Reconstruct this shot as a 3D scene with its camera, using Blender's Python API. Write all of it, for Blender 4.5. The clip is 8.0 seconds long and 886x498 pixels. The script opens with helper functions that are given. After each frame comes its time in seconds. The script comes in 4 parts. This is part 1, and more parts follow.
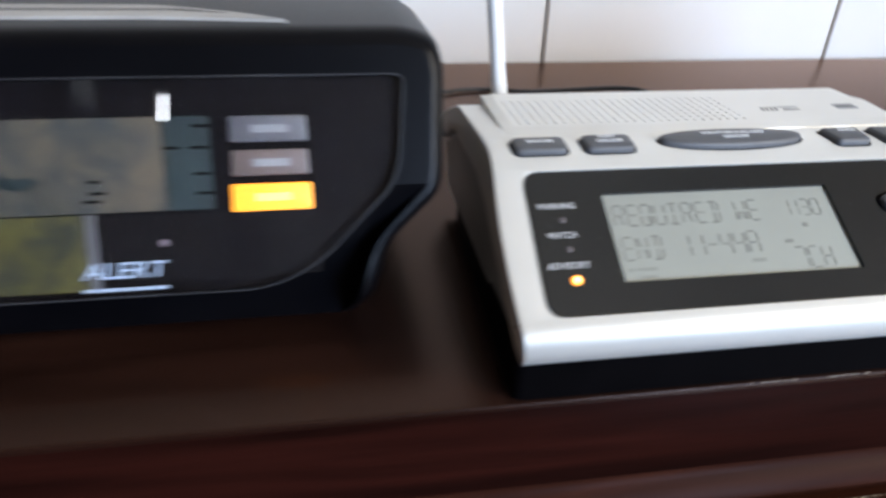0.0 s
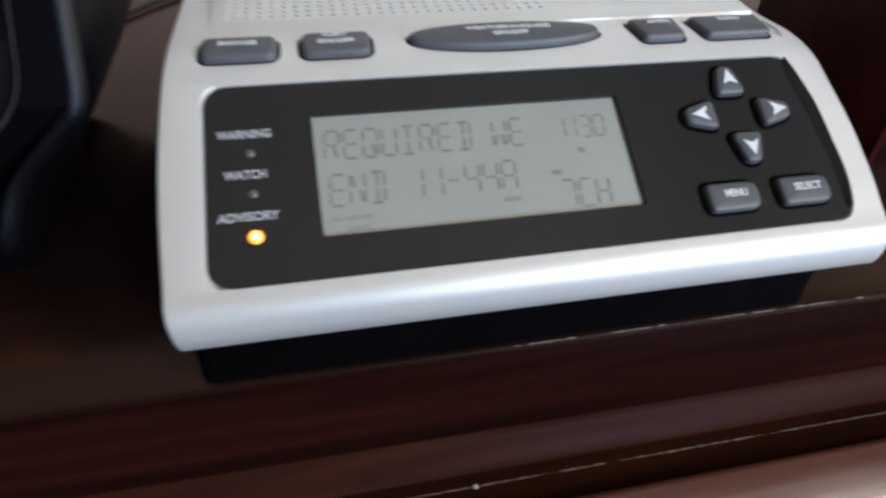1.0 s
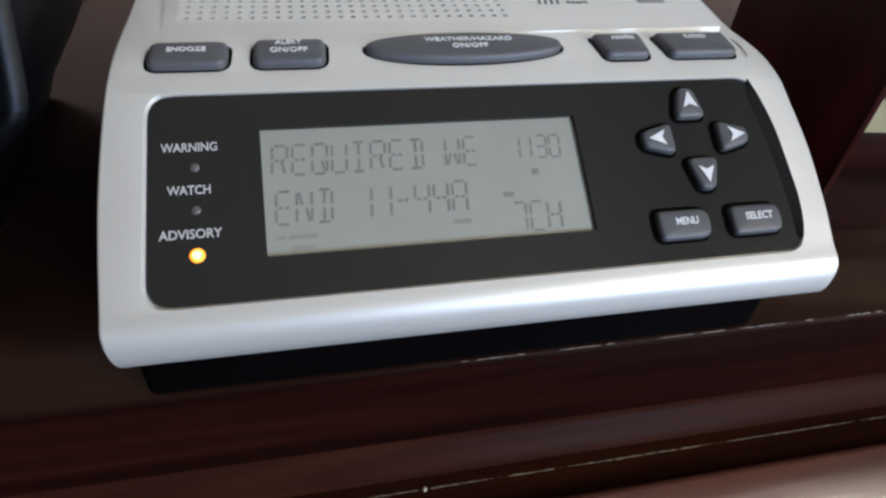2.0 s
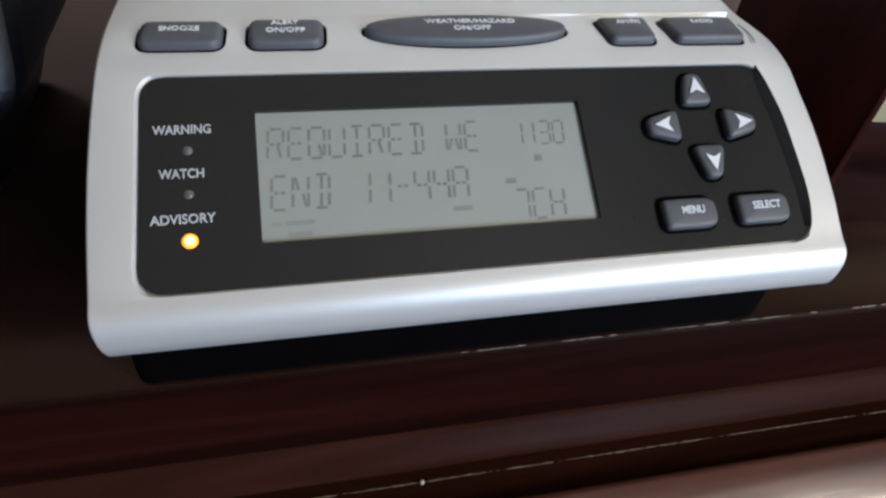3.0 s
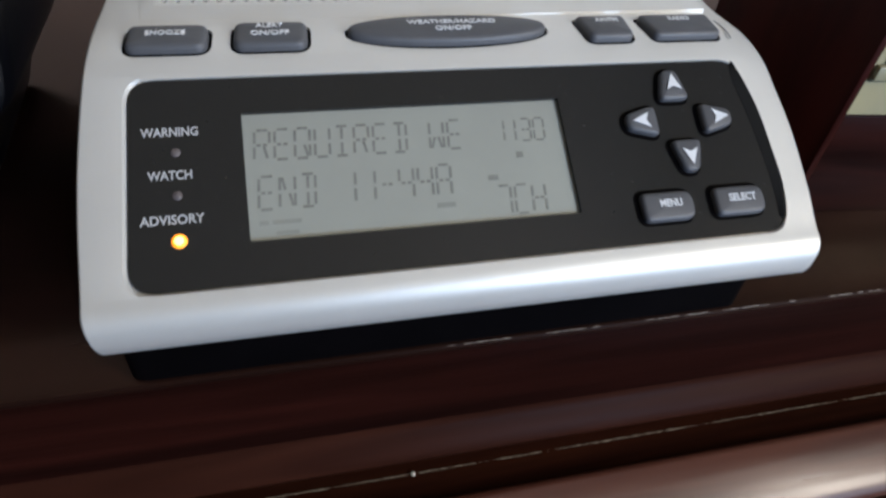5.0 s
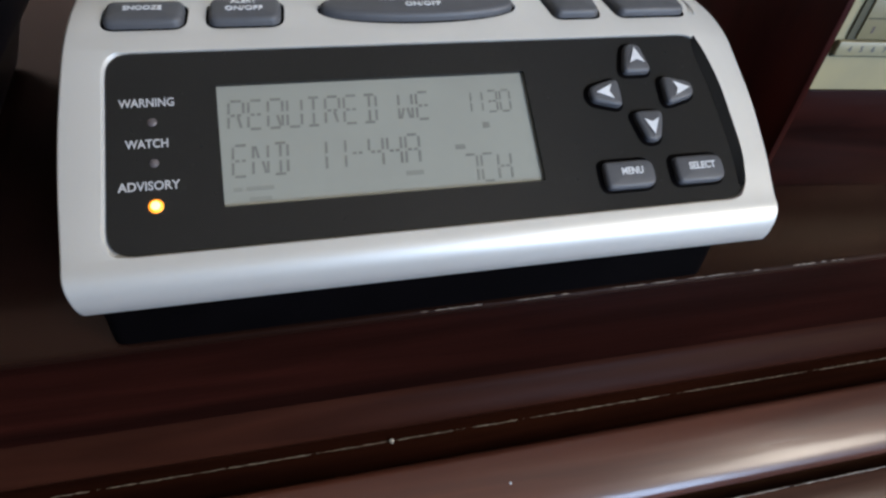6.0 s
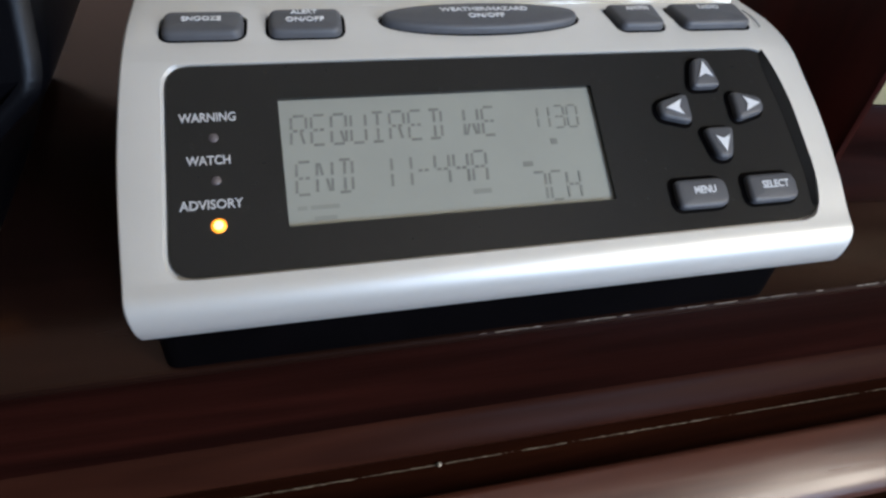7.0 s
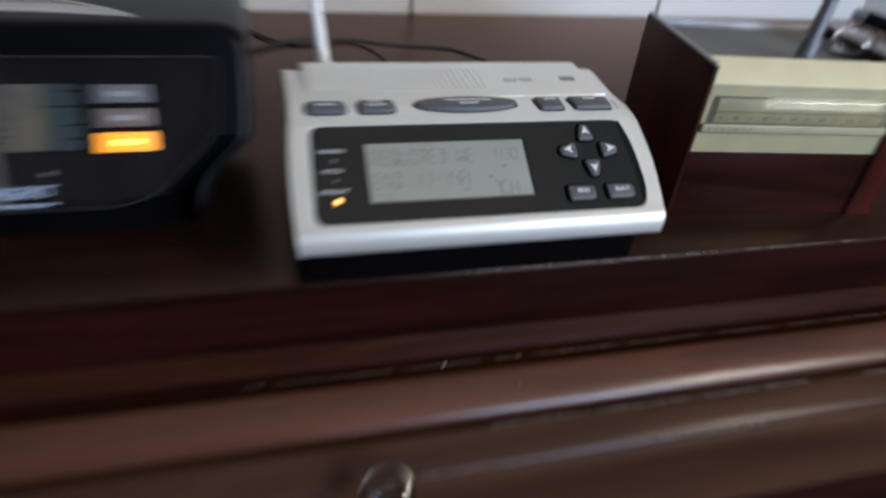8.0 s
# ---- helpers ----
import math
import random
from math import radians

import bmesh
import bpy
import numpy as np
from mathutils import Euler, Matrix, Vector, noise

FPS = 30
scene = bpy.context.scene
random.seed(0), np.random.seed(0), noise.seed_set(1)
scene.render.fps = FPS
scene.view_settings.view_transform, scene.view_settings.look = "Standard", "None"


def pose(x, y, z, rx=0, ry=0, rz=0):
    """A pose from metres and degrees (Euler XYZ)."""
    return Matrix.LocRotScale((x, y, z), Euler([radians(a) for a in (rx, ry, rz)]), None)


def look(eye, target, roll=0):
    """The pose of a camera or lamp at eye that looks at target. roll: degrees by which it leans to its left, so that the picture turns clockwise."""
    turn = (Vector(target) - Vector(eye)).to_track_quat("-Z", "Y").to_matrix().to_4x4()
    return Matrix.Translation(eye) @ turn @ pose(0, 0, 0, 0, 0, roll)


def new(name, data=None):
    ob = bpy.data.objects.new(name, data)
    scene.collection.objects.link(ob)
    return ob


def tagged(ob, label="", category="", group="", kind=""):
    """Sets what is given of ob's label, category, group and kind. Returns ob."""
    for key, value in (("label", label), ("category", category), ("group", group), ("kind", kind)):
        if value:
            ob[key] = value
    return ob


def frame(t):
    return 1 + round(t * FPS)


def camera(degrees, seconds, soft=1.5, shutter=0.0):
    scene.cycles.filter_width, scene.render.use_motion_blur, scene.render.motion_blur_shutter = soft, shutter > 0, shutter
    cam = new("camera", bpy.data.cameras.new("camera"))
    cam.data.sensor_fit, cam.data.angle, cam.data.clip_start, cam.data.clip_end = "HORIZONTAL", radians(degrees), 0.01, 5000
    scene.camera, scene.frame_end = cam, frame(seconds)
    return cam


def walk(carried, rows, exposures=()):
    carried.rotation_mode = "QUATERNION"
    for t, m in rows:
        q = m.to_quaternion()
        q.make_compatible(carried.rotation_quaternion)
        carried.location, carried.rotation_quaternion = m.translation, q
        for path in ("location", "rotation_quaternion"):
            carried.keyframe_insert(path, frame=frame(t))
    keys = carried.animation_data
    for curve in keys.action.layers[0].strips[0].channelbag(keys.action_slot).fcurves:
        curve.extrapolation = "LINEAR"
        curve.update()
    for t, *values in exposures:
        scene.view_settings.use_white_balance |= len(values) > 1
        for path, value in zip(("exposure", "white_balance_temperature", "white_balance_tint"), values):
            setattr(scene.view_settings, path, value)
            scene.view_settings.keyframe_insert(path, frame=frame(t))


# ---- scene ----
# The camera: seconds, place in metres (the tabletop is at z = 0), turn in degrees.
cam = camera(69.07, 8.0, 2.5, 0.9)
PATH = [
    (0.0, -0.0472, -0.1411, 0.1439, 60.17, -1.48, -8.72),
    (0.2, -0.0269, -0.1284, 0.1423, 57.49, -0.99, -8.43),
    (0.3, -0.0158, -0.1277, 0.1390, 55.62, -0.30, -8.34),
    (0.5, 0.0023, -0.1219, 0.1353, 54.27, -0.75, -10.19),
    (0.7, 0.0198, -0.1156, 0.1336, 52.96, -0.96, -10.71),
    (1.0, 0.0337, -0.1069, 0.1322, 50.80, -2.12, -12.23),
    (1.5, 0.0422, -0.1037, 0.1400, 49.11, -3.73, -11.86),
    (2.0, 0.0452, -0.0995, 0.1429, 47.58, -4.30, -11.60),
    (3.5, 0.0449, -0.0947, 0.1377, 46.95, -4.97, -11.65),
    (4.0, 0.0460, -0.0906, 0.1393, 47.34, -4.80, -12.23),
    (5.5, 0.0464, -0.1077, 0.1421, 46.38, -4.51, -12.74),
    (6.0, 0.0516, -0.1117, 0.1413, 46.34, -4.36, -12.99),
    (6.5, 0.0443, -0.1090, 0.1407, 46.85, -3.93, -13.22),
    (7.0, 0.0370, -0.1009, 0.1382, 46.87, -4.60, -12.78),
    (7.5, 0.0329, -0.1140, 0.1539, 46.56, -5.32, -12.44),
    (7.7, 0.0221, -0.1399, 0.1710, 48.62, -5.72, -14.54),
    (7.8, 0.0136, -0.1642, 0.1787, 50.86, -5.55, -14.83),
    (7.9, 0.0054, -0.1958, 0.1891, 52.42, -5.24, -14.68),
    (8.0, -0.0049, -0.2367, 0.1980, 54.10, -4.84, -13.51),
]
EXPOSURES = [(0.0, 0.36), (0.5, 0.22), (1.0, -0.04), (1.5, -0.15), (2.2, -0.18), (3.3, -0.22), (7.5, -0.25), (8.0, -0.33)]
walk(cam, [(t, pose(x, y, z, rx, ry, rz)) for t, x, y, z, rx, ry, rz in PATH], EXPOSURES)

# ---- world and light ----
FLOOR = -0.95        # floor below the tabletop
CEIL = 1.45
WALL_Y = 0.4517
world = bpy.data.worlds.new("world")
scene.world = world
world.use_nodes = True
wn = world.node_tree.nodes
sky = wn.new("ShaderNodeTexSky")
sky.sky_type = 'NISHITA'
sky.sun_disc = False
sky.sun_elevation = radians(38)
sky.sun_rotation = radians(200)
world.node_tree.links.new(sky.outputs[0], wn["Background"].inputs[0])
wn["Background"].inputs[1].default_value = 0.12

sun_data = bpy.data.lights.new("sun", 'SUN')
sun_data.energy = 2.5
sun_data.angle = radians(0.5)
sun_data.color = (1.0, 0.95, 0.87)
sun = new("sun", sun_data)
sun.matrix_world = look((3, 4, 6), (0, 0, 0))


def window_lamp(name, centre, target, width, height, watts, colour):
    """The sky's light, in a window's opening."""
    d = bpy.data.lights.new(name, 'AREA')
    d.shape = 'RECTANGLE'
    d.size, d.size_y = width, height
    d.energy, d.color = watts, colour
    ob = new(name, d)
    ob.matrix_world = look(centre, target)
    return ob


BACK_Y = -1.15
RX0, RX1 = -1.3, 0.98
WIN = (-1.04, -0.52, 0.46, 0.96)     # the large window in the east wall: y0, y1, z0, z1
WIN_S = (-0.464, -0.427, 0.652, 0.726)   # the small high one in the south wall: x0, x1, z0, z1
WIN_MID = ((WIN[0] + WIN[1]) / 2, (WIN[2] + WIN[3]) / 2)
window_lamp("window_light", (RX1 + 0.02, *WIN_MID), (0, *WIN_MID), WIN[1] - WIN[0], WIN[3] - WIN[2], 22.0, (1.0, 0.93, 0.82))
WIN_C = (0.43, 0.93, 0.08, 0.60)     # an unseen wide one added in the south wall, for blue light on the lip
window_lamp("added_blue_light_south", (0.68, BACK_Y - 0.02, 0.34), (0.68, 0, 0.34), 0.50, 0.52, 25.0, (0.50, 0.68, 1.0))
window_lamp("window_light_small", (-0.4455, BACK_Y - 0.02, 0.689), (-0.4455, 0, 0.689), 0.036, 0.073, 0.104, (0.88, 0.93, 1.0))


# ---- materials ----
def material(name, colour, rough=0.5, metal=0.0, colour2=None, scale=60.0, stretch=(1, 1, 1), bump=0.0, bump_scale=400.0, coat=0.0, rough_var=0.08, detail=6.0, spec=0.5, distort=0.0):
    m = bpy.data.materials.new(name)
    m.use_nodes = True
    n, l = m.node_tree.nodes, m.node_tree.links
    b = n["Principled BSDF"]
    b.inputs["Metallic"].default_value = metal
    b.inputs["Specular IOR Level"].default_value = spec
    b.inputs["Coat Weight"].default_value = coat
    b.inputs["Coat Roughness"].default_value = 0.12
    tc, mp = n.new("ShaderNodeTexCoord"), n.new("ShaderNodeMapping")
    mp.inputs["Scale"].default_value = stretch
    l.new(tc.outputs["Object"], mp.inputs["Vector"])
    big, fine = n.new("ShaderNodeTexNoise"), n.new("ShaderNodeTexNoise")
    big.inputs["Scale"].default_value, big.inputs["Detail"].default_value = scale, detail
    big.inputs["Distortion"].default_value = distort
    fine.inputs["Scale"].default_value, fine.inputs["Detail"].default_value = bump_scale, 4.0
    l.new(mp.outputs[0], big.inputs["Vector"])
    l.new(mp.outputs[0], fine.inputs["Vector"])
    ramp = n.new("ShaderNodeValToRGB")
    c2 = colour2 or tuple(c * 0.86 for c in colour)
    ramp.color_ramp.elements[0].position, ramp.color_ramp.elements[1].position = 0.32, 0.7
    ramp.color_ramp.elements[0].color, ramp.color_ramp.elements[1].color = (*c2, 1), (*colour, 1)
    l.new(big.outputs["Fac"], ramp.inputs["Fac"])
    l.new(ramp.outputs["Color"], b.inputs["Base Color"])
    rr = n.new("ShaderNodeMapRange")
    rr.inputs["To Min"].default_value, rr.inputs["To Max"].default_value = max(0.02, rough - rough_var), min(1.0, rough + rough_var)
    l.new(fine.outputs["Fac"], rr.inputs["Value"])
    l.new(rr.outputs["Result"], b.inputs["Roughness"])
    if bump:
        bp = n.new("ShaderNodeBump")
        bp.inputs["Strength"].default_value, bp.inputs["Distance"].default_value = bump, 0.0006
        l.new(fine.outputs["Fac"], bp.inputs["Height"])
        l.new(bp.outputs["Normal"], b.inputs["Normal"])
    return m


def glass(name, colour=(1, 1, 1), rough=0.02, ior=1.45):
    m = bpy.data.materials.new(name)
    m.use_nodes = True
    b = m.node_tree.nodes["Principled BSDF"]
    b.inputs["Base Color"].default_value = (*colour, 1)
    b.inputs["Transmission Weight"].default_value = 1.0
    b.inputs["Roughness"].default_value = rough
    b.inputs["IOR"].default_value = ior
    return m


def glowing(name, colour, strength, base=(0.8, 0.4, 0.05)):
    m = bpy.data.materials.new(name)
    m.use_nodes = True
    b = m.node_tree.nodes["Principled BSDF"]
    b.inputs["Base Color"].default_value = (*base, 1)
    b.inputs["Emission Color"].default_value = (*colour, 1)
    b.inputs["Emission Strength"].default_value = strength
    return m


# One mahogany in lit and shaded copies: each part's light is in its colour.
WOOD = material("dark_mahogany_shaded", (0.026, 0.0062, 0.0042), 0.36, 0.0, (0.0065, 0.0022, 0.0017), 9.0, (0.5, 7.0, 7.0), 0.14, 60.0, 0.0, 0.08, 6.0, 0.045, 0.8)
WOOD_LEDGE = material("glossy_varnished_mahogany_lit", (0.104, 0.036, 0.022), 0.31, 0.0, (0.056, 0.0195, 0.0135), 11.0, (0.5, 7.0, 7.0), 0.10, 60.0, 0.08, 0.08, 7.0, 0.50, 0.9)
WOOD_LOW = material("mahogany_lit_brown", (0.066, 0.031, 0.020), 0.24, 0.0, (0.036, 0.0168, 0.0112), 9.0, (0.5, 7.0, 7.0), 0.04, 90.0, 0.0, 0.07, 6.0, 0.12, 0.8)
WOOD_COVE = material("mahogany_lit_cove", (0.038, 0.0122, 0.0072), 0.38, 0.0, (0.017, 0.0056, 0.0036), 12.0, (0.5, 7.0, 7.0), 0.10, 70.0, 0.0, 0.08, 7.0, 0.02, 0.9)
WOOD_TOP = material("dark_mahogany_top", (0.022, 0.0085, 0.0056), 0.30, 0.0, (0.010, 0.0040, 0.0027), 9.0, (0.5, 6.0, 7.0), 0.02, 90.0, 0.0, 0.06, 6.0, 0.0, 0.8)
WOOD_BOX = material("red_mahogany", (0.052, 0.0085, 0.0058), 0.42, 0.0, (0.020, 0.0038, 0.0028), 14.0, (4.0, 4.0, 1.0), 0.05, 90.0, 0.0, 0.06, 7.0, 0.07)
CHIPPED = material("bare_chipped_wood", (0.30, 0.27, 0.235), 0.8, 0.0, (0.12, 0.10, 0.085), 300.0, (1, 1, 1), 0.3)
SILVER = material("satin_silver_paint", (0.745, 0.73, 0.685), 0.50, 0.50, (0.705, 0.69, 0.645), 30.0, (1, 1, 1), 0.04, 1800.0, 0.15, 0.05)
SILVER_DARK = material("grey_side_plastic", (0.36, 0.36, 0.35), 0.45, 0.35, None, 40.0, (1, 1, 1), 0.05, 1500.0)
BLACK = material("black_plastic", (0.0022, 0.0018, 0.0022), 0.6, 0.0, (0.0014, 0.0012, 0.0015), 60.0, (1, 1, 1), 0.15, 1200.0, 0.0, 0.08, 6.0, 0.03)
FLANK = material("matt_black_shaded", (0.0075, 0.0075, 0.0075), 0.6, 0.0, (0.006, 0.006, 0.006), 60.0, (1, 1, 1), 0.1, 1200.0, 0.0, 0.08, 6.0, 0.15)
PANEL = material("dark_grey_display_window", (0.014, 0.014, 0.0135), 0.24, 0.0, (0.011, 0.011, 0.0105), 20.0, (1, 1, 1), 0.02, 900.0)
LCD = material("lcd_grey_green", (0.288, 0.296, 0.258), 0.42, 0.0, (0.268, 0.274, 0.240), 40.0)
LCD_INK = material("lcd_segment_grey", (0.155, 0.158, 0.140), 0.45, 0.0, (0.195, 0.198, 0.176), 500.0)
LCD_FAINT = material("lcd_segment_faint", (0.242, 0.248, 0.218), 0.45)
RUBBER = material("grey_rubber", (0.080, 0.081, 0.087), 0.52, 0.0, (0.068, 0.069, 0.075), 120.0, (1, 1, 1), 0.12, 1600.0)
PRINT = material("white_print", (0.72, 0.73, 0.74), 0.5, 0.0, (0.6, 0.61, 0.62), 300.0)
PRINT_SOFT = material("pale_grey_print", (0.46, 0.46, 0.465), 0.5, 0.0, (0.40, 0.40, 0.405), 300.0)
PRINT_DIM = material("grey_print", (0.30, 0.30, 0.30), 0.5)
PRINT_DARK = material("dark_print", (0.10, 0.10, 0.10), 0.5)
LENS_OFF = material("unlit_led_lens", (0.12, 0.10, 0.10), 0.25, 0.0, (0.10, 0.085, 0.085), 300.0)
LED_ON = glowing("lit_amber_led", (1.0, 0.27, 0.01), 1.6)
LED_CORE = glowing("lit_amber_core", (1.0, 0.56, 0.17), 4.0, (0.9, 0.6, 0.2))
HOLE = material("grille_dark", (0.02, 0.02, 0.02), 0.8)
WHITE_PAINT = material("white_wall_paint", (0.78, 0.745, 0.70), 0.5, 0.0, (0.74, 0.705, 0.66), 5.0, (1, 1, 0.4), 0.08, 150.0)
# Unseen room: dark walls cut fill and reflections, tan surfaces warm the bounce.
WARM_WALL = material("unseen_wall_tan", (0.46, 0.36, 0.25), 0.7, 0.0, (0.43, 0.335, 0.23), 4.0, (1, 1, 1), 0.05, 120.0)
DIM_WALL = material("unseen_wall_dark_brown", (0.055, 0.043, 0.036), 0.7, 0.0, (0.046, 0.036, 0.031), 4.0, (1, 1, 1), 0.05, 120.0)
CEILING_PAINT = material("unseen_ceiling_tan", (0.46, 0.415, 0.35), 0.8, 0.0, (0.43, 0.385, 0.325), 4.0)
FLOOR_WOOD = material("brown_floor_boards", (0.16, 0.09, 0.05), 0.45, 0.0, (0.10, 0.055, 0.03), 6.0, (1.0, 8.0, 1.0), 0.1, 60.0)
WHITE_PLASTIC = material("white_antenna_plastic", (0.78, 0.77, 0.75), 0.35, 0.0, (0.72, 0.71, 0.69), 80.0)
NAVY = material("blue_black_casing", (0.0022, 0.0023, 0.0034), 0.36, 0.0, (0.0014, 0.0015, 0.0023), 40.0, (1, 1, 1), 0.10, 1300.0, 0.0, 0.06, 6.0, 0.13)
CASE_TOP = material("grey_black_casing_top", (0.055, 0.055, 0.056), 0.38, 0.0, (0.043, 0.043, 0.044), 40.0, (1, 1, 1), 0.12, 1300.0)
CASE_TOP_DIM = material("dim_violet_panel", (0.0040, 0.0031, 0.0034), 0.6, 0.0, (0.0030, 0.0023, 0.0026), 50.0, (1, 1, 1), 0.0, 400.0, 0.0, 0.05, 6.0, 0.08)
KEY_PALE_PINK = material("pale_pink_plastic", (0.16, 0.12, 0.13), 0.4, 0.0, (0.12, 0.09, 0.10), 200.0)
SCREEN_BACK = material("dark_screen_mask", (0.003, 0.0024, 0.003), 0.6, 0.0, None, 60.0, (1, 1, 1), 0.0, 400.0, 0.0, 0.08, 6.0, 0.05)
MAP = material("tan_map_print", (0.060, 0.046, 0.027), 0.5, 0.0, (0.014, 0.018, 0.017), 55.0, (1, 1, 1), 0.0, 300.0, 0.0, 0.05, 9.0, 0.5, 1.8)
TEAL = material("teal_lcd", (0.012, 0.020, 0.019), 0.4, 0.0, (0.008, 0.014, 0.014), 60.0)
RIM_GREY = material("dim_grey_rim", (0.040, 0.040, 0.044), 0.35, 0.0, (0.014, 0.014, 0.016), 60.0)
YELLOW = material("olive_yellow_map", (0.050, 0.042, 0.004), 0.5, 0.0, (0.010, 0.011, 0.007), 90.0, (1, 1, 1), 0.0, 300.0, 0.0, 0.05, 8.0, 0.5, 1.2)
KEY_GREY = material("grey_indicator", (0.070, 0.067, 0.066), 0.4, 0.0, (0.066, 0.063, 0.069), 200.0)
INDICATOR_WORD = material("dim_grey_print", (0.17, 0.165, 0.165), 0.5)
KEY_PALE = material("pale_grey_plastic", (0.42, 0.41, 0.39), 0.45, 0.0, (0.36, 0.35, 0.335), 60.0)
KEY_PINK = material("pinkish_indicator", (0.098, 0.073, 0.062), 0.4, 0.0, (0.088, 0.065, 0.056), 200.0)
KEY_ON = glowing("lit_orange_indicator", (1.0, 0.34, 0.012), 1.15, (0.6, 0.22, 0.02))
KEY_CORE = glowing("lit_yellow_core", (1.0, 0.60, 0.07), 1.6, (0.9, 0.6, 0.1))
PALE_BLUE = material("pale_blue_print", (0.30, 0.36, 0.43), 0.5, 0.0, (0.20, 0.25, 0.32), 400.0)
# Lighter copy of the cream, holding the light on the up-facing strip.
CREAM_LIT = material("cream_lit_from_above", (0.62, 0.56, 0.36), 0.40, 0.0, (0.56, 0.50, 0.32), 50.0, (1, 1, 1), 0.05, 900.0)
CREAM = material("aged_cream_plastic", (0.33, 0.285, 0.155), 0.42, 0.0, (0.265, 0.24, 0.145), 50.0, (1, 1, 1), 0.05, 900.0)
CREAM_PALE = material("pale_cream_strip", (0.32, 0.285, 0.165), 0.45, 0.0, (0.27, 0.25, 0.16), 80.0)
OLIVE = material("olive_recess", (0.24, 0.21, 0.11), 0.5, 0.0, (0.19, 0.165, 0.09), 80.0)
SEAM = material("dark_olive_gap", (0.06, 0.055, 0.025), 0.6)
GREY_TOP = material("grey_top_plate", (0.13, 0.13, 0.12), 0.5, 0.0, (0.115, 0.115, 0.107), 30.0, (1, 1, 1), 0.05, 900.0, 0.0, 0.06, 6.0, 0.2)
# Grey that paints the highlight along the wooden top edges.
EDGE_HIGHLIGHT = material("edge_highlight_grey", (0.34, 0.33, 0.33), 0.4, 0.2, (0.28, 0.27, 0.27), 60.0)
STEEL = material("dull_steel", (0.30, 0.30, 0.31), 0.38, 0.85, (0.24, 0.24, 0.25), 90.0)
GREY_ROD = material("dull_grey_rod", (0.17, 0.17, 0.18), 0.5, 0.4, (0.13, 0.13, 0.14), 90.0)
CABLE_BLACK = material("black_cable_rubber", (0.010, 0.010, 0.010), 0.55)
CLEAR = glass("clear_acrylic", (0.97, 0.97, 0.95), 0.03, 1.46)
SCREEN_GLASS = glass("clear_screen", (0.95, 0.95, 0.97), 0.015, 1.45)
PANE = glass("window_pane", (1, 1, 1), 0.0, 1.45)




def stained_lacquer(mat, colour, rough, ior):
    """Adds a brown-stained lacquer: gloss of that colour over the wood."""
    n, l = mat.node_tree.nodes, mat.node_tree.links
    gloss, fres, mix = n.new("ShaderNodeBsdfGlossy"), n.new("ShaderNodeFresnel"), n.new("ShaderNodeMixShader")
    gloss.inputs["Color"].default_value = (*colour, 1)
    gloss.inputs["Roughness"].default_value = rough
    fres.inputs["IOR"].default_value = ior
    l.new(fres.outputs[0], mix.inputs[0])
    l.new(n["Principled BSDF"].outputs[0], mix.inputs[1])
    l.new(gloss.outputs[0], mix.inputs[2])
    l.new(mix.outputs[0], n["Material Output"].inputs["Surface"])


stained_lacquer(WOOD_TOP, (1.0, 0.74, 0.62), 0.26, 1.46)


# ---- mesh helpers ----
def finish(bm, name, mat, smooth=40):
    bmesh.ops.recalc_face_normals(bm, faces=bm.faces)
    me = bpy.data.meshes.new(name)
    bm.to_mesh(me)
    bm.free()
    me.materials.append(mat)
    if smooth:
        for p in me.polygons:
            p.use_smooth = True
        me.set_sharp_from_angle(angle=radians(smooth))
    return me


def part(name, bm, mat, parent=None, label="", smooth=40):
    """Links a bmesh as one mesh object, under a thing or a part where one is given."""
    ob = new(name, finish(bm, name, mat, smooth))
    if parent:
        ob.parent = parent
    if label:
        ob["label"] = label
    return ob


def thing(name, label, category, group="", kind=""):
    return tagged(new(name), label, category, group, kind)


def solid(x0, x1, y0, y1, z0, z1, bevel=0.0, segs=2, bm=None, m=None):
    out = bm or bmesh.new()
    b = bmesh.new()
    bmesh.ops.create_cube(b, size=1.0)
    for v in b.verts:
        v.co = Vector(((x0 + x1) / 2 + v.co.x * (x1 - x0), (y0 + y1) / 2 + v.co.y * (y1 - y0), (z0 + z1) / 2 + v.co.z * (z1 - z0)))
    if bevel:
        bmesh.ops.bevel(b, geom=b.edges[:], offset=bevel, segments=segs, profile=0.5, affect='EDGES')
    if m:
        b.transform(m)
    return join(out, b)


def join(out, b):
    table = {}
    for v in b.verts:
        table[v] = out.verts.new(v.co)
    for f in b.faces:
        out.faces.new([table[v] for v in f.verts])
    b.free()
    return out


def rounded(points, radius, steps=5):
    """A closed outline with its corners rounded; radius may be one number or one for each corner."""
    out, n = [], len(points)
    for i, p in enumerate(points):
        r = radius[i] if isinstance(radius, (list, tuple)) else radius
        p0, p1, p2 = Vector(points[i - 1]), Vector(p), Vector(points[(i + 1) % n])
        a, b = (p0 - p1), (p2 - p1)
        r = min(r, a.length * 0.49, b.length * 0.49)
        if r < 1e-6:
            out.append(tuple(p1))
            continue
        s, e = p1 + a.normalized() * r, p1 + b.normalized() * r
        for k in range(steps + 1):
            t = k / steps
            out.append(tuple(s * (1 - t) ** 2 + p1 * 2 * t * (1 - t) + e * t * t))
    return out


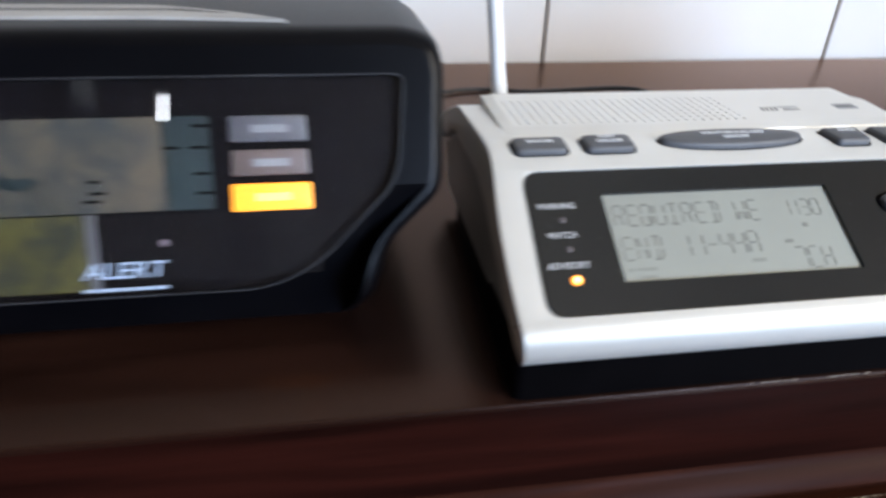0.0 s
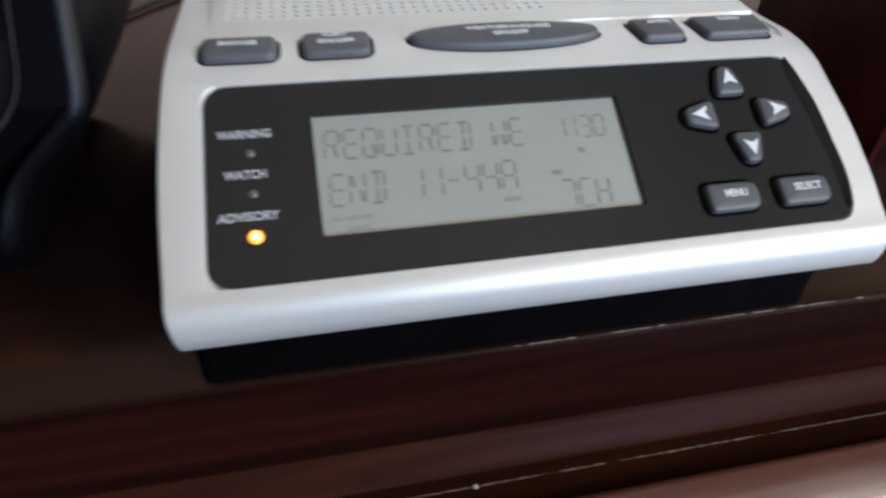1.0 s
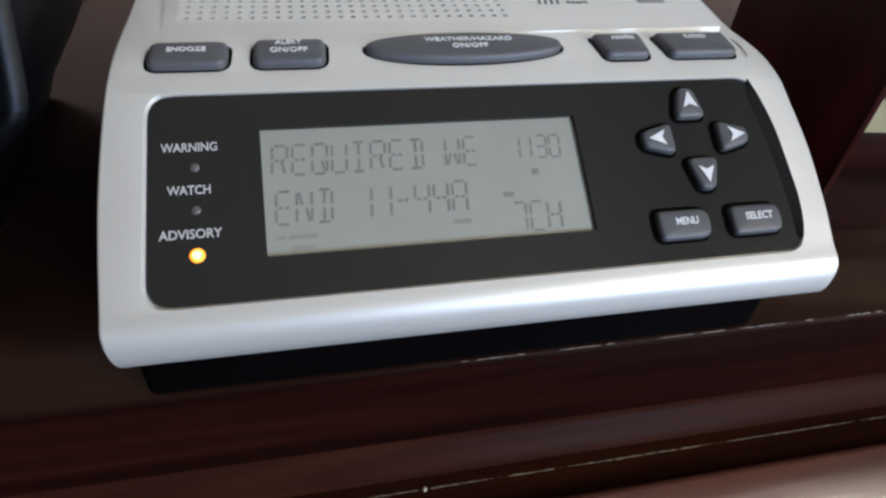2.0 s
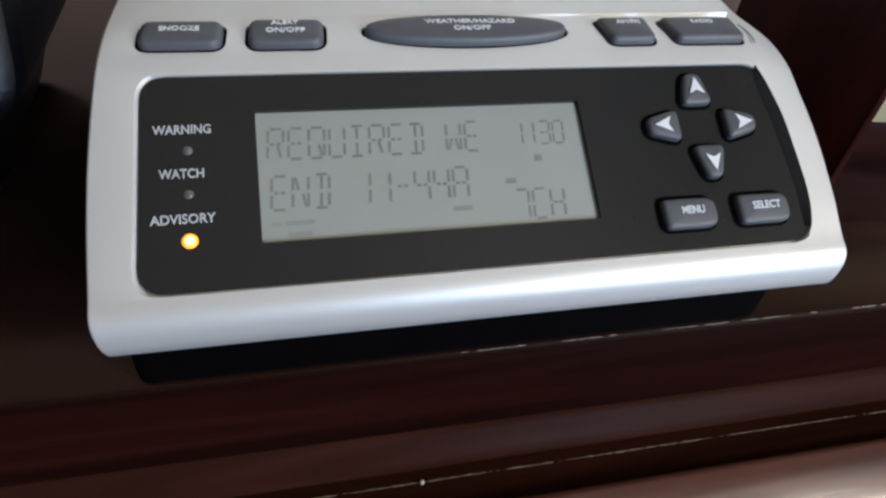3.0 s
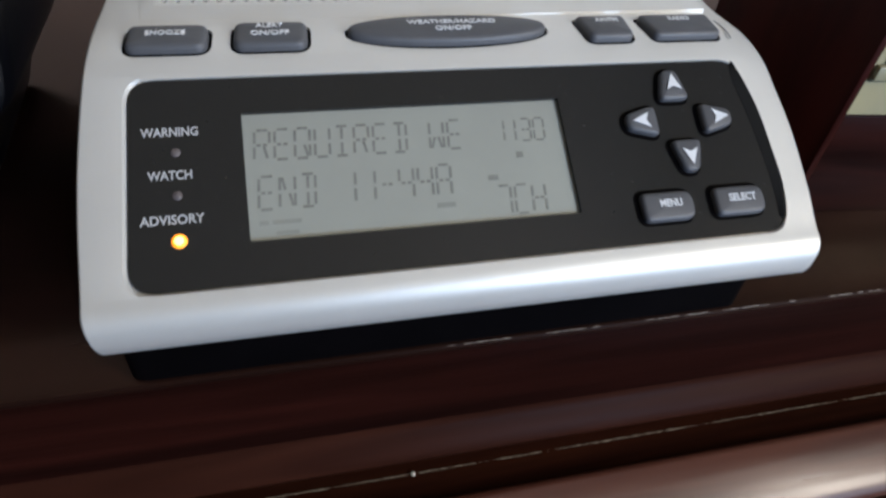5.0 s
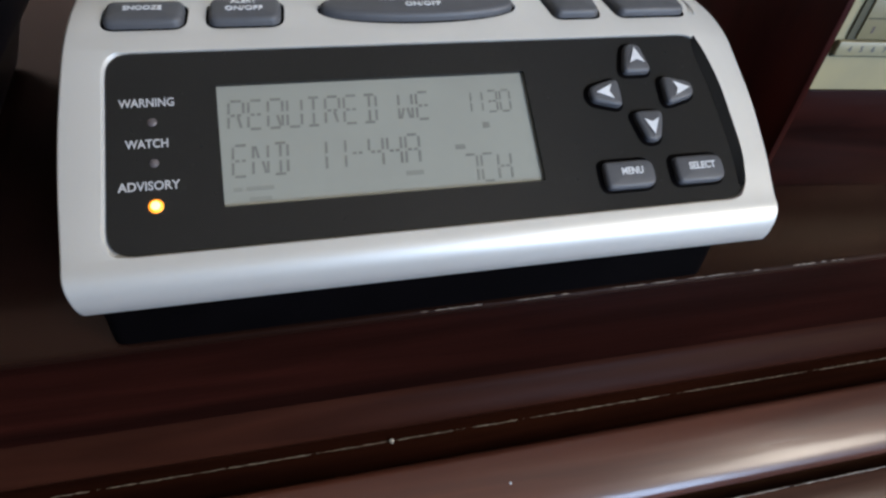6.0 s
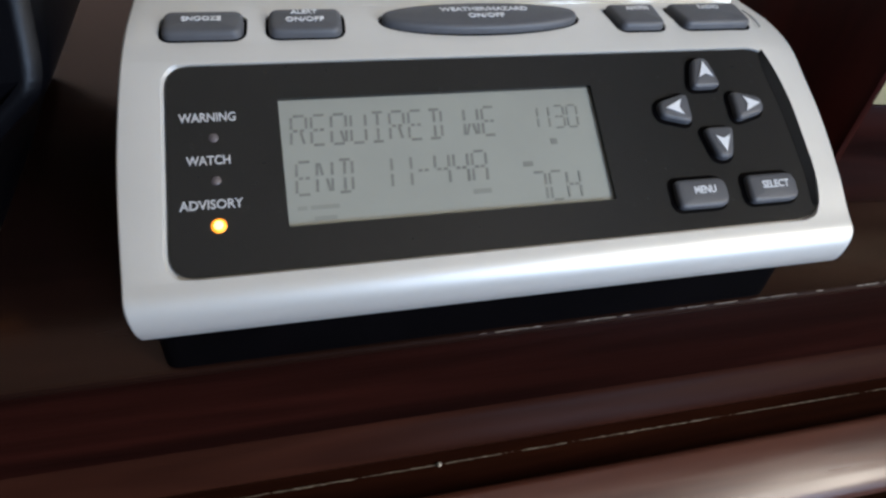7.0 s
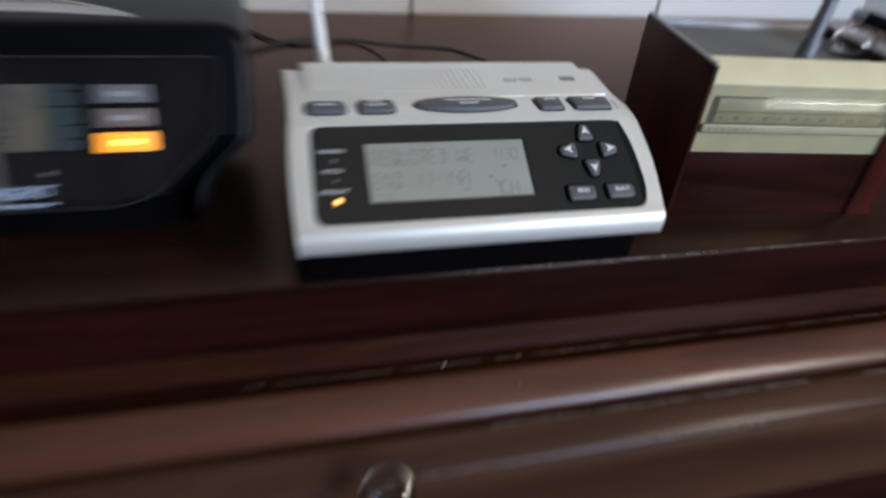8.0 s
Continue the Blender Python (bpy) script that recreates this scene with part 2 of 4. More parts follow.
def ellipse(cx, cy, rx, ry, n=40, power=1.0):
    return [(cx + rx * math.cos(2 * math.pi * k / n), cy + ry * math.copysign(abs(math.sin(2 * math.pi * k / n)) ** power, math.sin(2 * math.pi * k / n))) for k in range(n)]


def inset(outline, d):
    """The outline moved inwards by d (for gently curved, counter-clockwise or clockwise loops)."""
    pts = [Vector(p) for p in outline]
    n = len(pts)
    area = sum(pts[i - 1].x * pts[i].y - pts[i].x * pts[i - 1].y for i in range(n))
    sign = 1 if area > 0 else -1
    out = []
    for i in range(n):
        t = pts[(i + 1) % n] - pts[i - 1]
        if t.length < 1e-9:
            out.append(tuple(pts[i]))
            continue
        t.normalize()
        out.append(tuple(pts[i] + Vector((-t.y, t.x)) * d * sign))
    return out


def pad(outline, n0, n1, edge=0.0, steps=3, m=None, dome=0.0):
    """A slab over an outline in a plane, from height n0 to n1, with a rounded upper edge and a little dome."""
    bm = bmesh.new()
    loops = [(outline, n0)]
    if edge:
        for k in range(steps + 1):
            a = math.pi / 2 * k / steps
            loops.append((inset(outline, edge * (1 - math.cos(a))), n1 - edge + edge * math.sin(a)))
    else:
        loops.append((outline, n1))
    rings = [[bm.verts.new((p[0], p[1], h)) for p in o] for o, h in loops]
    n = len(outline)
    for a, b in zip(rings, rings[1:]):
        for i in range(n):
            bm.faces.new((a[i], a[(i + 1) % n], b[(i + 1) % n], b[i]))
    bm.faces.new(rings[0][::-1])
    if dome:
        c = Vector((sum(v.co.x for v in rings[-1]) / n, sum(v.co.y for v in rings[-1]) / n, n1 + dome))
        mid = [bm.verts.new(v.co.lerp(Vector((c.x, c.y, n1)), 0.45) + Vector((0, 0, dome * 0.75))) for v in rings[-1]]
        top = bm.verts.new(c)
        for i in range(n):
            bm.faces.new((rings[-1][i], rings[-1][(i + 1) % n], mid[(i + 1) % n], mid[i]))
            bm.faces.new((mid[i], mid[(i + 1) % n], top))
    else:
        bm.faces.new(rings[-1])
    if m:
        bm.transform(m)
    return bm


def sweep_x(profile, x0, x1, bm=None):
    """A closed (y, z) profile drawn out along x."""
    bm = bm or bmesh.new()
    a = [bm.verts.new((x0, y, z)) for y, z in profile]
    b = [bm.verts.new((x1, y, z)) for y, z in profile]
    n = len(profile)
    for i in range(n):
        bm.faces.new((a[i], a[(i + 1) % n], b[(i + 1) % n], b[i]))
    bm.faces.new(a[::-1])
    bm.faces.new(b)
    return bm


def tube(points, radius, sides=10, radius_end=None, bm=None):
    """A round rod or cable along a line of points."""
    bm = bm or bmesh.new()
    pts = [Vector(p) for p in points]
    rings = []
    for i, p in enumerate(pts):
        d = (pts[min(i + 1, len(pts) - 1)] - pts[max(i - 1, 0)]).normalized()
        u = d.orthogonal().normalized() if abs(d.z) > 0.9 else d.cross(Vector((0, 0, 1))).normalized()
        w = d.cross(u)
        r = radius + ((radius_end or radius) - radius) * i / max(1, len(pts) - 1)
        rings.append([bm.verts.new(p + (u * math.cos(2 * math.pi * k / sides) + w * math.sin(2 * math.pi * k / sides)) * r) for k in range(sides)])
    for a, b in zip(rings, rings[1:]):
        for k in range(sides):
            bm.faces.new((a[k], a[(k + 1) % sides], b[(k + 1) % sides], b[k]))
    bm.faces.new(rings[0][::-1])
    bm.faces.new(rings[-1])
    return bm


def cut(ob, cutters, crease=32):
    """Takes the cutters' forms out of ob for good, and removes them."""
    for c in cutters:
        mod = ob.modifiers.new("cut", 'BOOLEAN')
        mod.operation, mod.solver, mod.object = 'DIFFERENCE', 'EXACT', c
    bpy.context.view_layer.update()
    dg = bpy.context.evaluated_depsgraph_get()
    me = bpy.data.meshes.new_from_object(ob.evaluated_get(dg))
    ob.modifiers.clear()
    ob.data = me
    for p in me.polygons:
        p.use_smooth = True
    me.set_sharp_from_angle(angle=radians(crease))
    for c in cutters:
        bpy.data.objects.remove(c)


def lettering(name, text, size, m, mat, parent, width=None, label="", rise=0.00012, shear=0.0, bold=0.00006):
    """Raised print: text centred on the origin of m, lying in its x-y plane."""
    cu = bpy.data.curves.new(name, 'FONT')
    cu.body, cu.size, cu.align_x, cu.align_y, cu.extrude, cu.shear, cu.offset = text, size, 'CENTER', 'CENTER', rise, shear, bold
    cu.resolution_u = 3
    tmp = new("lettering_draft", cu)
    bpy.context.view_layer.update()
    me = bpy.data.meshes.new_from_object(tmp.evaluated_get(bpy.context.evaluated_depsgraph_get()))
    bpy.data.objects.remove(tmp)
    if width:
        xs = [v.co.x for v in me.vertices]
        k = width / (max(xs) - min(xs))
        me.transform(Matrix.Diagonal((k, 1, 1, 1)))
    me.transform(m)
    me.materials.clear()
    me.materials.append(mat)
    ob = new(name, me)
    ob.parent = parent
    if label:
        ob["label"] = label
    return ob


# ---- the room ----


def setting(name, bm, mat, label, category):
    return tagged(part(name, bm, mat, None, "", 0), label, category, "", "structure")


setting("floor", solid(RX0, RX1, BACK_Y, WALL_Y + 0.02, FLOOR - 0.05, FLOOR), FLOOR_WOOD, "brown wooden floor of the room", "floor")
setting("ceiling", solid(RX0 - 0.1, RX1 + 0.12, BACK_Y - 0.12, WALL_Y + 0.14, CEIL, CEIL + 0.06), CEILING_PAINT, "unseen tan ceiling, coloured for warm bounce", "ceiling")
setting("wall_west", solid(RX0 - 0.1, RX0, BACK_Y, WALL_Y + 0.02, FLOOR, CEIL), DIM_WALL, "unseen side wall, dark brown to cut the fill light", "wall")


def wall_with_windows(a0, a1, t0, t1, holes, along_y=False):
    """A wall pieced together round openings that go through it; it runs along x, or along y. Holes in order along the wall."""
    bm = bmesh.new()
    cuts, at = [], a0
    for h in holes:
        cuts += [(at, h[0], FLOOR, CEIL), (h[0], h[1], FLOOR, h[2]), (h[0], h[1], h[3], CEIL)]
        at = h[1]
    for b0, b1, z0, z1 in cuts + [(at, a1, FLOOR, CEIL)]:
        if along_y:
            solid(t0, t1, b0, b1, z0, z1, 0, 2, bm)
        else:
            solid(b0, b1, t0, t1, z0, z1, 0, 2, bm)
    return bm


setting("wall_south", wall_with_windows(RX0, RX1, BACK_Y - 0.12, BACK_Y, [WIN_S, WIN_C]), DIM_WALL, "unseen wall with two window openings, dark brown to dim reflections", "wall")
setting("wall_east", wall_with_windows(BACK_Y, WALL_Y + 0.02, RX1, RX1 + 0.12, [WIN], True), WARM_WALL, "unseen tan wall with a large window opening, coloured for warm bounce", "wall")


def window(name, hole, t0, label, along_y=False):
    """A framed pane in an opening; t0 is where the frame's thickness begins."""
    a0, a1, z0, z1 = hole
    w = thing(name, label, "window", "", "structure")

    def piece(b0, b1, c0, c1, d0, d1, bm=None):
        return solid(d0, d1, b0, b1, c0, c1, 0, 2, bm) if along_y else solid(b0, b1, d0, d1, c0, c1, 0, 2, bm)
    e = min(0.04, (a1 - a0) * 0.12)
    bm = piece(a0, a0 + e, z0, z1, t0, t0 + 0.05)
    for q in ((a1 - e, a1, z0, z1), (a0 + e, a1 - e, z0, z0 + e), (a0 + e, a1 - e, z1 - e, z1)):
        piece(*q, t0, t0 + 0.05, bm)
    part("window_frame", bm, WHITE_PAINT, w, "", 0)
    p = part("pane", piece(a0 + e, a1 - e, z0 + e, z1 - e, t0 + 0.02, t0 + 0.026), PANE, w, "", 0)
    p.visible_shadow = False
    return w


window("window_1", WIN, RX1 + 0.06, "large white-framed window letting in daylight", True)
window("window_2", WIN_S, BACK_Y - 0.11, "small high white-framed window")
window("added_window_3", WIN_C, BACK_Y - 0.11, "unseen white-framed window, added for bluish light on the radio")

# the white board wall behind the cabinet
wall_north = setting("wall_north", solid(RX0, RX1, WALL_Y + 0.014, WALL_Y + 0.12, FLOOR, CEIL), material("grey_joint_shadow_gap", (0.42, 0.40, 0.37), 0.8), "white panelled wall with narrow upright joints", "wall")


# ---- the cabinet ----
cabinet = thing("cabinet", "dark glossy mahogany cabinet with worn stepped front mouldings", "cabinet")
CX0, CX1 = -1.15, 0.92
TOP_EDGE_Y = 0.006
top_profile = [(WALL_Y - 0.012, 0.0), (TOP_EDGE_Y + 0.0012, 0.0), (TOP_EDGE_Y + 0.0003, -0.0004), (TOP_EDGE_Y, -0.0012), (TOP_EDGE_Y + 0.0003, -0.0028), (WALL_Y - 0.012, -0.0028)]
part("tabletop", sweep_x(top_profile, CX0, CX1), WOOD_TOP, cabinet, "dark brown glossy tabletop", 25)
# Riser takes the shaded copy, cove, ledge and lower moulding the lit ones.
riser = [(0.30, -0.0029), (0.0064, -0.0029), (0.0074, -0.0100), (0.0084, -0.0170), (0.0092, -0.0250), (0.0097, -0.0330), (0.0100, -0.0400), (0.0100, -0.0440), (0.30, -0.0440)]
part("riser_moulding", sweep_x(riser, CX0, CX1), WOOD, cabinet, "dark red mahogany riser below the top, shade in its colour", 50)
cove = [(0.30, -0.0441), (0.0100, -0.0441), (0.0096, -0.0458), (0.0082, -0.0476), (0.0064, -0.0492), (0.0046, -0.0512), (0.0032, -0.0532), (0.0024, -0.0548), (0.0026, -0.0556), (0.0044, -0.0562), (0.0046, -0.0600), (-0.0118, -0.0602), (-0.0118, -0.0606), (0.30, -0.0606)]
part("cove_moulding", sweep_x(cove, CX0, CX1), WOOD_COVE, cabinet, "mahogany cove with a narrow fillet, lightened in its colour as if lit", 38)
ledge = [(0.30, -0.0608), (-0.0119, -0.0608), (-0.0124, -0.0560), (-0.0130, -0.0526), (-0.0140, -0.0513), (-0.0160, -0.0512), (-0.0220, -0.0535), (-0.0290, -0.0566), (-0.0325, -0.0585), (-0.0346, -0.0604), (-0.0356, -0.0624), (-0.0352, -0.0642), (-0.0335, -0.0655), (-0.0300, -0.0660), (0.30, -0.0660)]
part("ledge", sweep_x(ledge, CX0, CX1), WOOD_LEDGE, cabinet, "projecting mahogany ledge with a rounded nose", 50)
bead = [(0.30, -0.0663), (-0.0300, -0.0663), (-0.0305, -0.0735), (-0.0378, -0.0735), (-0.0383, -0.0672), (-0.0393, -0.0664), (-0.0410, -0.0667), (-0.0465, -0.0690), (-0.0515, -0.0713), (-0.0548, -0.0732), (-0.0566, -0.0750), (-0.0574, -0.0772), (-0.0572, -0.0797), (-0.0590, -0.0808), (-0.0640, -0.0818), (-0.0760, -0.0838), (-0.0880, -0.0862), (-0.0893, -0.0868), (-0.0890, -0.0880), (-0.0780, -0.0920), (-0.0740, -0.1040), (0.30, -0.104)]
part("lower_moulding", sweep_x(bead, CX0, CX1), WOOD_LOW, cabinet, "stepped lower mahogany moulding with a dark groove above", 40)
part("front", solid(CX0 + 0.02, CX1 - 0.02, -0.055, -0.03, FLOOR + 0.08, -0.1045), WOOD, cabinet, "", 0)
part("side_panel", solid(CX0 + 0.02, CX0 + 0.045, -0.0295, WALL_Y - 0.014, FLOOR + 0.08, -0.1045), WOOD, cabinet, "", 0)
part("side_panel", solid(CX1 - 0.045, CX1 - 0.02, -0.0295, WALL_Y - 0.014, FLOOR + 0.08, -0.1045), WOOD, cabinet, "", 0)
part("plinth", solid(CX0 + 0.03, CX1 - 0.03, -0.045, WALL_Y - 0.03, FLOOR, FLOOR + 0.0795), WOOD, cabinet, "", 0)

def worn_line(points_y, points_z, x0, x1, thick, gap, rng, fade=None, short=1.0):
    """A thin, uneven, broken line of bare or dusty wood along an edge."""
    bm = bmesh.new()
    x = x0
    while x < x1:
        length = rng.uniform(0.012, 0.070) * short
        keep = 1.0 if fade is None else min(1.0, max(0.03, (x - fade[0]) / (fade[1] - fade[0])))
        if rng.random() < (1 - gap) * keep:
            steps = max(3, int(length / 0.0012))
            rings = []
            for k in range(steps + 1):
                t = k / steps
                r = thick * (0.25 + 0.75 * min(1, 6 * t, 6 * (1 - t))) * rng.uniform(0.45, 1.15)
                cx = x + length * t
                cy, cz = points_y + rng.uniform(-0.3, 0.3) * thick, points_z + rng.uniform(-0.3, 0.3) * thick
                rings.append([bm.verts.new((cx, cy + r * math.cos(a * math.pi / 3), cz + r * 0.8 * math.sin(a * math.pi / 3))) for a in range(6)])
            for p, q in zip(rings, rings[1:]):
                for k in range(6):
                    bm.faces.new((p[k], p[(k + 1) % 6], q[(k + 1) % 6], q[k]))
            bm.faces.new(rings[0][::-1])
            bm.faces.new(rings[-1])
        x += length + rng.choice((-0.001, -0.001, 0.0015))
    return bm


rng = random.Random(4)
for yy, zz, xa, xb, th, gp, fd, sh, lb in ((TOP_EDGE_Y + 0.0003, -0.0005, 0.05, 0.70, 0.00024, 0.22, (0.055, 0.115), 0.14, "pale worn line along the top's front edge"),
                                       (0.0005, -0.0601, -0.08, 0.70, 0.00032, 0.03, (-0.10, 0.0), 1.0, "pale dusty line along the moulding"),
                                       (-0.0391, -0.0663, 0.02, 0.65, 0.00032, 0.15, (0.02, 0.15), 0.6, "pale dusty line below the ledge"),
                                       (-0.0568, -0.0742, 0.05, 0.65, 0.00032, 0.45, None, 0.5, "pale worn line on the lower moulding")):
    part("worn_edge", worn_line(yy, zz, xa, xb, th, gp, rng, fd, sh), CHIPPED, cabinet, lb, 60)["kind"] = "stuff"
bm = bmesh.new()
bmesh.ops.create_icosphere(bm, subdivisions=2, radius=0.00085, matrix=pose(0.0750, 0.0002, -0.0596))
part("paint_speck", bm, PRINT, cabinet, "small white speck of paint")
bm = bmesh.new()
bmesh.ops.create_icosphere(bm, subdivisions=2, radius=0.0005, matrix=pose(0.1095, -0.0242, -0.0547))
part("paint_speck", bm, PRINT, cabinet, "small white speck of paint")


# ---- the weather radio ----
radio = thing("weather_radio", "silver desktop weather radio with dark display panel on the cabinet", "radio")
RW = 0.185
SLOPE = math.atan(1 / 1.682)
PM = Matrix.Translation((0, 0.004, 0.0357)) @ Matrix.Rotation(SLOPE, 4, 'X')   # the sloping panel's plane: x, up the slope, outwards

top_line = [(0.0016, 0.0206), (-0.0006, 0.0214), (-0.0024, 0.0250), (-0.0028, 0.0286), (-0.0022, 0.0315), (-0.0004, 0.0338), (0.0040, 0.0360), (0.0150, 0.0423), (0.0300, 0.0512), (0.0460, 0.0607), (0.0500, 0.0628), (0.0545, 0.0643), (0.0600, 0.0653), (0.0680, 0.0656), (0.0900, 0.0645), (0.1140, 0.0632), (0.1210, 0.0610), (0.1360, 0.0550), (0.1490, 0.0470), (0.1515, 0.0420)]
low_line = [(0.1490, 0.0370), (0.1180, 0.0520), (0.0700, 0.0530), (0.0540, 0.0500), (0.0300, 0.0365), (0.0130, 0.0235), (0.0080, 0.0208)]


def curve_2d(points, n=4):
    """Points along a smooth curve through the given ones."""
    out = []
    for i in range(len(points) - 1):
        p0, p1, p2, p3 = (Vector(points[max(0, min(len(points) - 1, i + k))]) for k in (-1, 0, 1, 2))
        for k in range(n):
            t = k / n
            out.append(tuple(0.5 * ((2 * p1) + (p2 - p0) * t + (2 * p0 - 5 * p1 + 4 * p2 - p3) * t * t + (3 * p1 - p0 - 3 * p2 + p3) * t ** 3)))
    return out + [points[-1]]


shell_profile = curve_2d(top_line) + low_line
SWELL = np.polyfit((0.0206, 0.0235, 0.027, 0.031, 0.034, 0.038, 0.042, 0.050, 0.058, 0.062, 0.0656), (-0.0020, -0.0032, -0.0038, -0.0037, -0.0033, -0.0021, -0.0010, 0.0003, 0.0004, 0.0000, -0.0012), 4)
SWELL_LEFT = np.polyfit((0.0206, 0.0250, 0.029, 0.036, 0.045, 0.055, 0.0656), (0.0009, 0.0006, 0.0002, -0.0005, -0.0010, -0.0006, 0.0010), 4)


def right_swell(z):
    """How far the right end swells out, or draws in towards the lip, with the height."""
    return float(np.polyval(SWELL, min(0.0660, max(0.0206, z))))


def left_swell(z):
    return float(np.polyval(SWELL_LEFT, min(0.0660, max(0.0206, z))))


def crown_drop(x, y, z):
    """How far the crown falls away towards the right end."""
    t = max(0.0, (x - (RW - 0.018)) / 0.018)
    return 0.0036 * t * t * min(1.0, max(0.0, (z - 0.040) / 0.018)) * min(1.0, max(0.0, (0.110 - y) / 0.03))


def loft_x(profile, x0, x1, r, steps=4, bulge=True):
    """The profile drawn along x with rounded ends."""
    bm = bmesh.new()
    stations = [(x0 + r * (1 - math.sin(math.pi / 2 * k / steps)), r * (1 - math.cos(math.pi / 2 * k / steps))) for k in range(steps, -1, -1)]
    right = [(x1 + x0 - a, b) for a, b in reversed(stations)]
    stations += [(x1 - 0.020, 0.0), (x1 - 0.015, 0.0), (x1 - 0.010, 0.0), (x1 - 0.006, 0.0), (x1 - 0.003, 0.0)] + right
    mid = (x0 + x1) / 2
    rings = []
    for x, d in stations:
        pr = inset(profile, d) if d > 1e-7 else profile
        rings.append([bm.verts.new((x + ((left_swell(z) if x < mid else right_swell(z)) if bulge else 0), y, z - crown_drop(x, y, z))) for y, z in pr])
    n = len(profile)
    for a, b in zip(rings, rings[1:]):
        for i in range(n):
            bm.faces.new((a[i], a[(i + 1) % n], b[(i + 1) % n], b[i]))
    bm.faces.new(rings[0][::-1])
    bm.faces.new(rings[-1])
    return bm


shell = part("shell", loft_x(shell_profile, 0.0, RW, 0.0007, 4), SILVER, radio, "satin silver curved top shell")
panel_outline = rounded([(0.0090, -0.0009), (0.1728, -0.0009), (0.1760, 0.012), (0.1756, 0.030), (0.1715, 0.0508), (0.0099, 0.0508)], [0.006, 0.006, 0.01, 0.012, 0.006, 0.006], 6)
TZ = 0.0652
BUTTON_OUTLINES = {
    "snooze_button": rounded([(0.0092, 0.0548), (0.0282, 0.0548), (0.0286, 0.0648), (0.0096, 0.0648)], 0.0028),
    "alert_button": rounded([(0.0343, 0.0548), (0.0524, 0.0548), (0.0530, 0.0654), (0.0347, 0.0654)], 0.0028),
    "weather_button": ellipse(0.0905, 0.0611, 0.0274, 0.0063, 44, 0.85),
    "band_button": rounded([(0.1294, 0.0546), (0.1428, 0.0546), (0.1432, 0.0656), (0.1280, 0.0656)], 0.0022),
    "radio_button": rounded([(0.1492, 0.0546), (0.1704, 0.0546), (0.1703, 0.0656), (0.1474, 0.0656)], 0.0022),
}
TOPM = Matrix.Translation((0, 0.059, TZ)) @ Matrix.Rotation(math.atan(0.09), 4, 'X') @ Matrix.Translation((0, -0.059, 0))
def flared(outline, deep, flare, m):
    """A cutter whose walls lean outwards towards the surface, most on the left, least above."""
    bm = bmesh.new()

    def lean(k):
        out = []
        for p, q in zip(outline, inset(outline, -flare * k)):
            d = Vector(q) - Vector(p)
            w = 1.0 if d.x < -abs(d.y) * 0.4 else (0.15 if d.y > 0 else (0.25 if d.x > abs(d.y) else 0.6))
            out.append(tuple(Vector(p) + d * w))
        return out
    rings = [[bm.verts.new((*p, h)) for p in o] for o, h in ((outline, -deep), (lean(1.0), 0.0004), (lean(1.2), 0.01))]
    n = len(outline)
    for a, b in zip(rings, rings[1:]):
        for i in range(n):
            bm.faces.new((a[i], a[(i + 1) % n], b[(i + 1) % n], b[i]))
    bm.faces.new(rings[0][::-1])
    bm.faces.new(rings[-1])
    bm.transform(m)
    return bm


cutters = [new("cutter", finish(flared(panel_outline, 0.0014, 0.0012, PM), "cutter", BLACK, 0))]
for o in BUTTON_OUTLINES.values():
    cutters.append(new("cutter", finish(pad(inset(o, -0.0009), -0.004, 0.01, 0, 3, TOPM), "cutter", BLACK, 0)))
cutters.append(new("cutter", finish(solid(0.0338, 0.1174, 0.0078, 0.0423, -0.0029, 0.004, 0, 2, None, PM), "cutter", BLACK, 0)))
cut(shell, cutters)
for o in BUTTON_OUTLINES.values():
    part("key_well", pad(inset(o, -0.00085), -0.0039, -0.0006, 0, 2, TOPM), BLACK, radio, "dark gap round the key", 0)

for ny, nz in ((0.0145, 0.0395), (0.0185, 0.0418), (0.0035, 0.0325)):
    part("nick", pad(ellipse(0.0, 0.0, 0.00035, 0.0008, 8), -0.0002, 0.0003, 0, 2, Matrix.Translation((-0.0001, ny, nz)) @ Matrix.Rotation(-0.9, 4, 'Y') @ Matrix.Rotation(0.4, 4, 'X')), BLACK, radio, "small dark nick in the paint", 0)

# the lower body, base and feet
lower = [(0.0095, 0.0212), (0.0150, 0.0240), (0.0310, 0.0352), (0.0550, 0.0488), (0.0700, 0.0516), (0.1180, 0.0508), (0.1475, 0.0362), (0.1480, 0.0140), (0.0600, 0.0150), (0.0140, 0.0185)]
part("lower_body", loft_x(lower, 0.0016, RW - 0.0016, 0.0012, 3), SILVER_DARK, radio, "darker grey lower side body")
# The base reaches out to the lip's left end, standing in for shade there.
base = rounded([(0.0008, 0.0065), (RW - 0.0095, 0.0065), (RW - 0.0090, 0.140), (0.006, 0.140)], 0.005)
part("base", pad(base, 0.0008, 0.0205, 0.0, 2), BLACK, radio, "black recessed base, widened over the shade under the lip")
for fx, fy in ((0.028, 0.034), (RW - 0.028, 0.034), (0.028, 0.128), (RW - 0.028, 0.128)):
    part("rubber_foot", pad(ellipse(fx, fy, 0.006, 0.006, 16), 0.0, 0.0010), BLACK, radio)

# the display panel in its recess
panel = part("display_panel", pad(inset(panel_outline, 0.0001), -0.00139, -0.0005, 0, 2, PM), PANEL, radio, "glossy dark grey display panel", 0)
LX0, LX1, LS0, LS1 = 0.0350, 0.1160, 0.0090, 0.0413
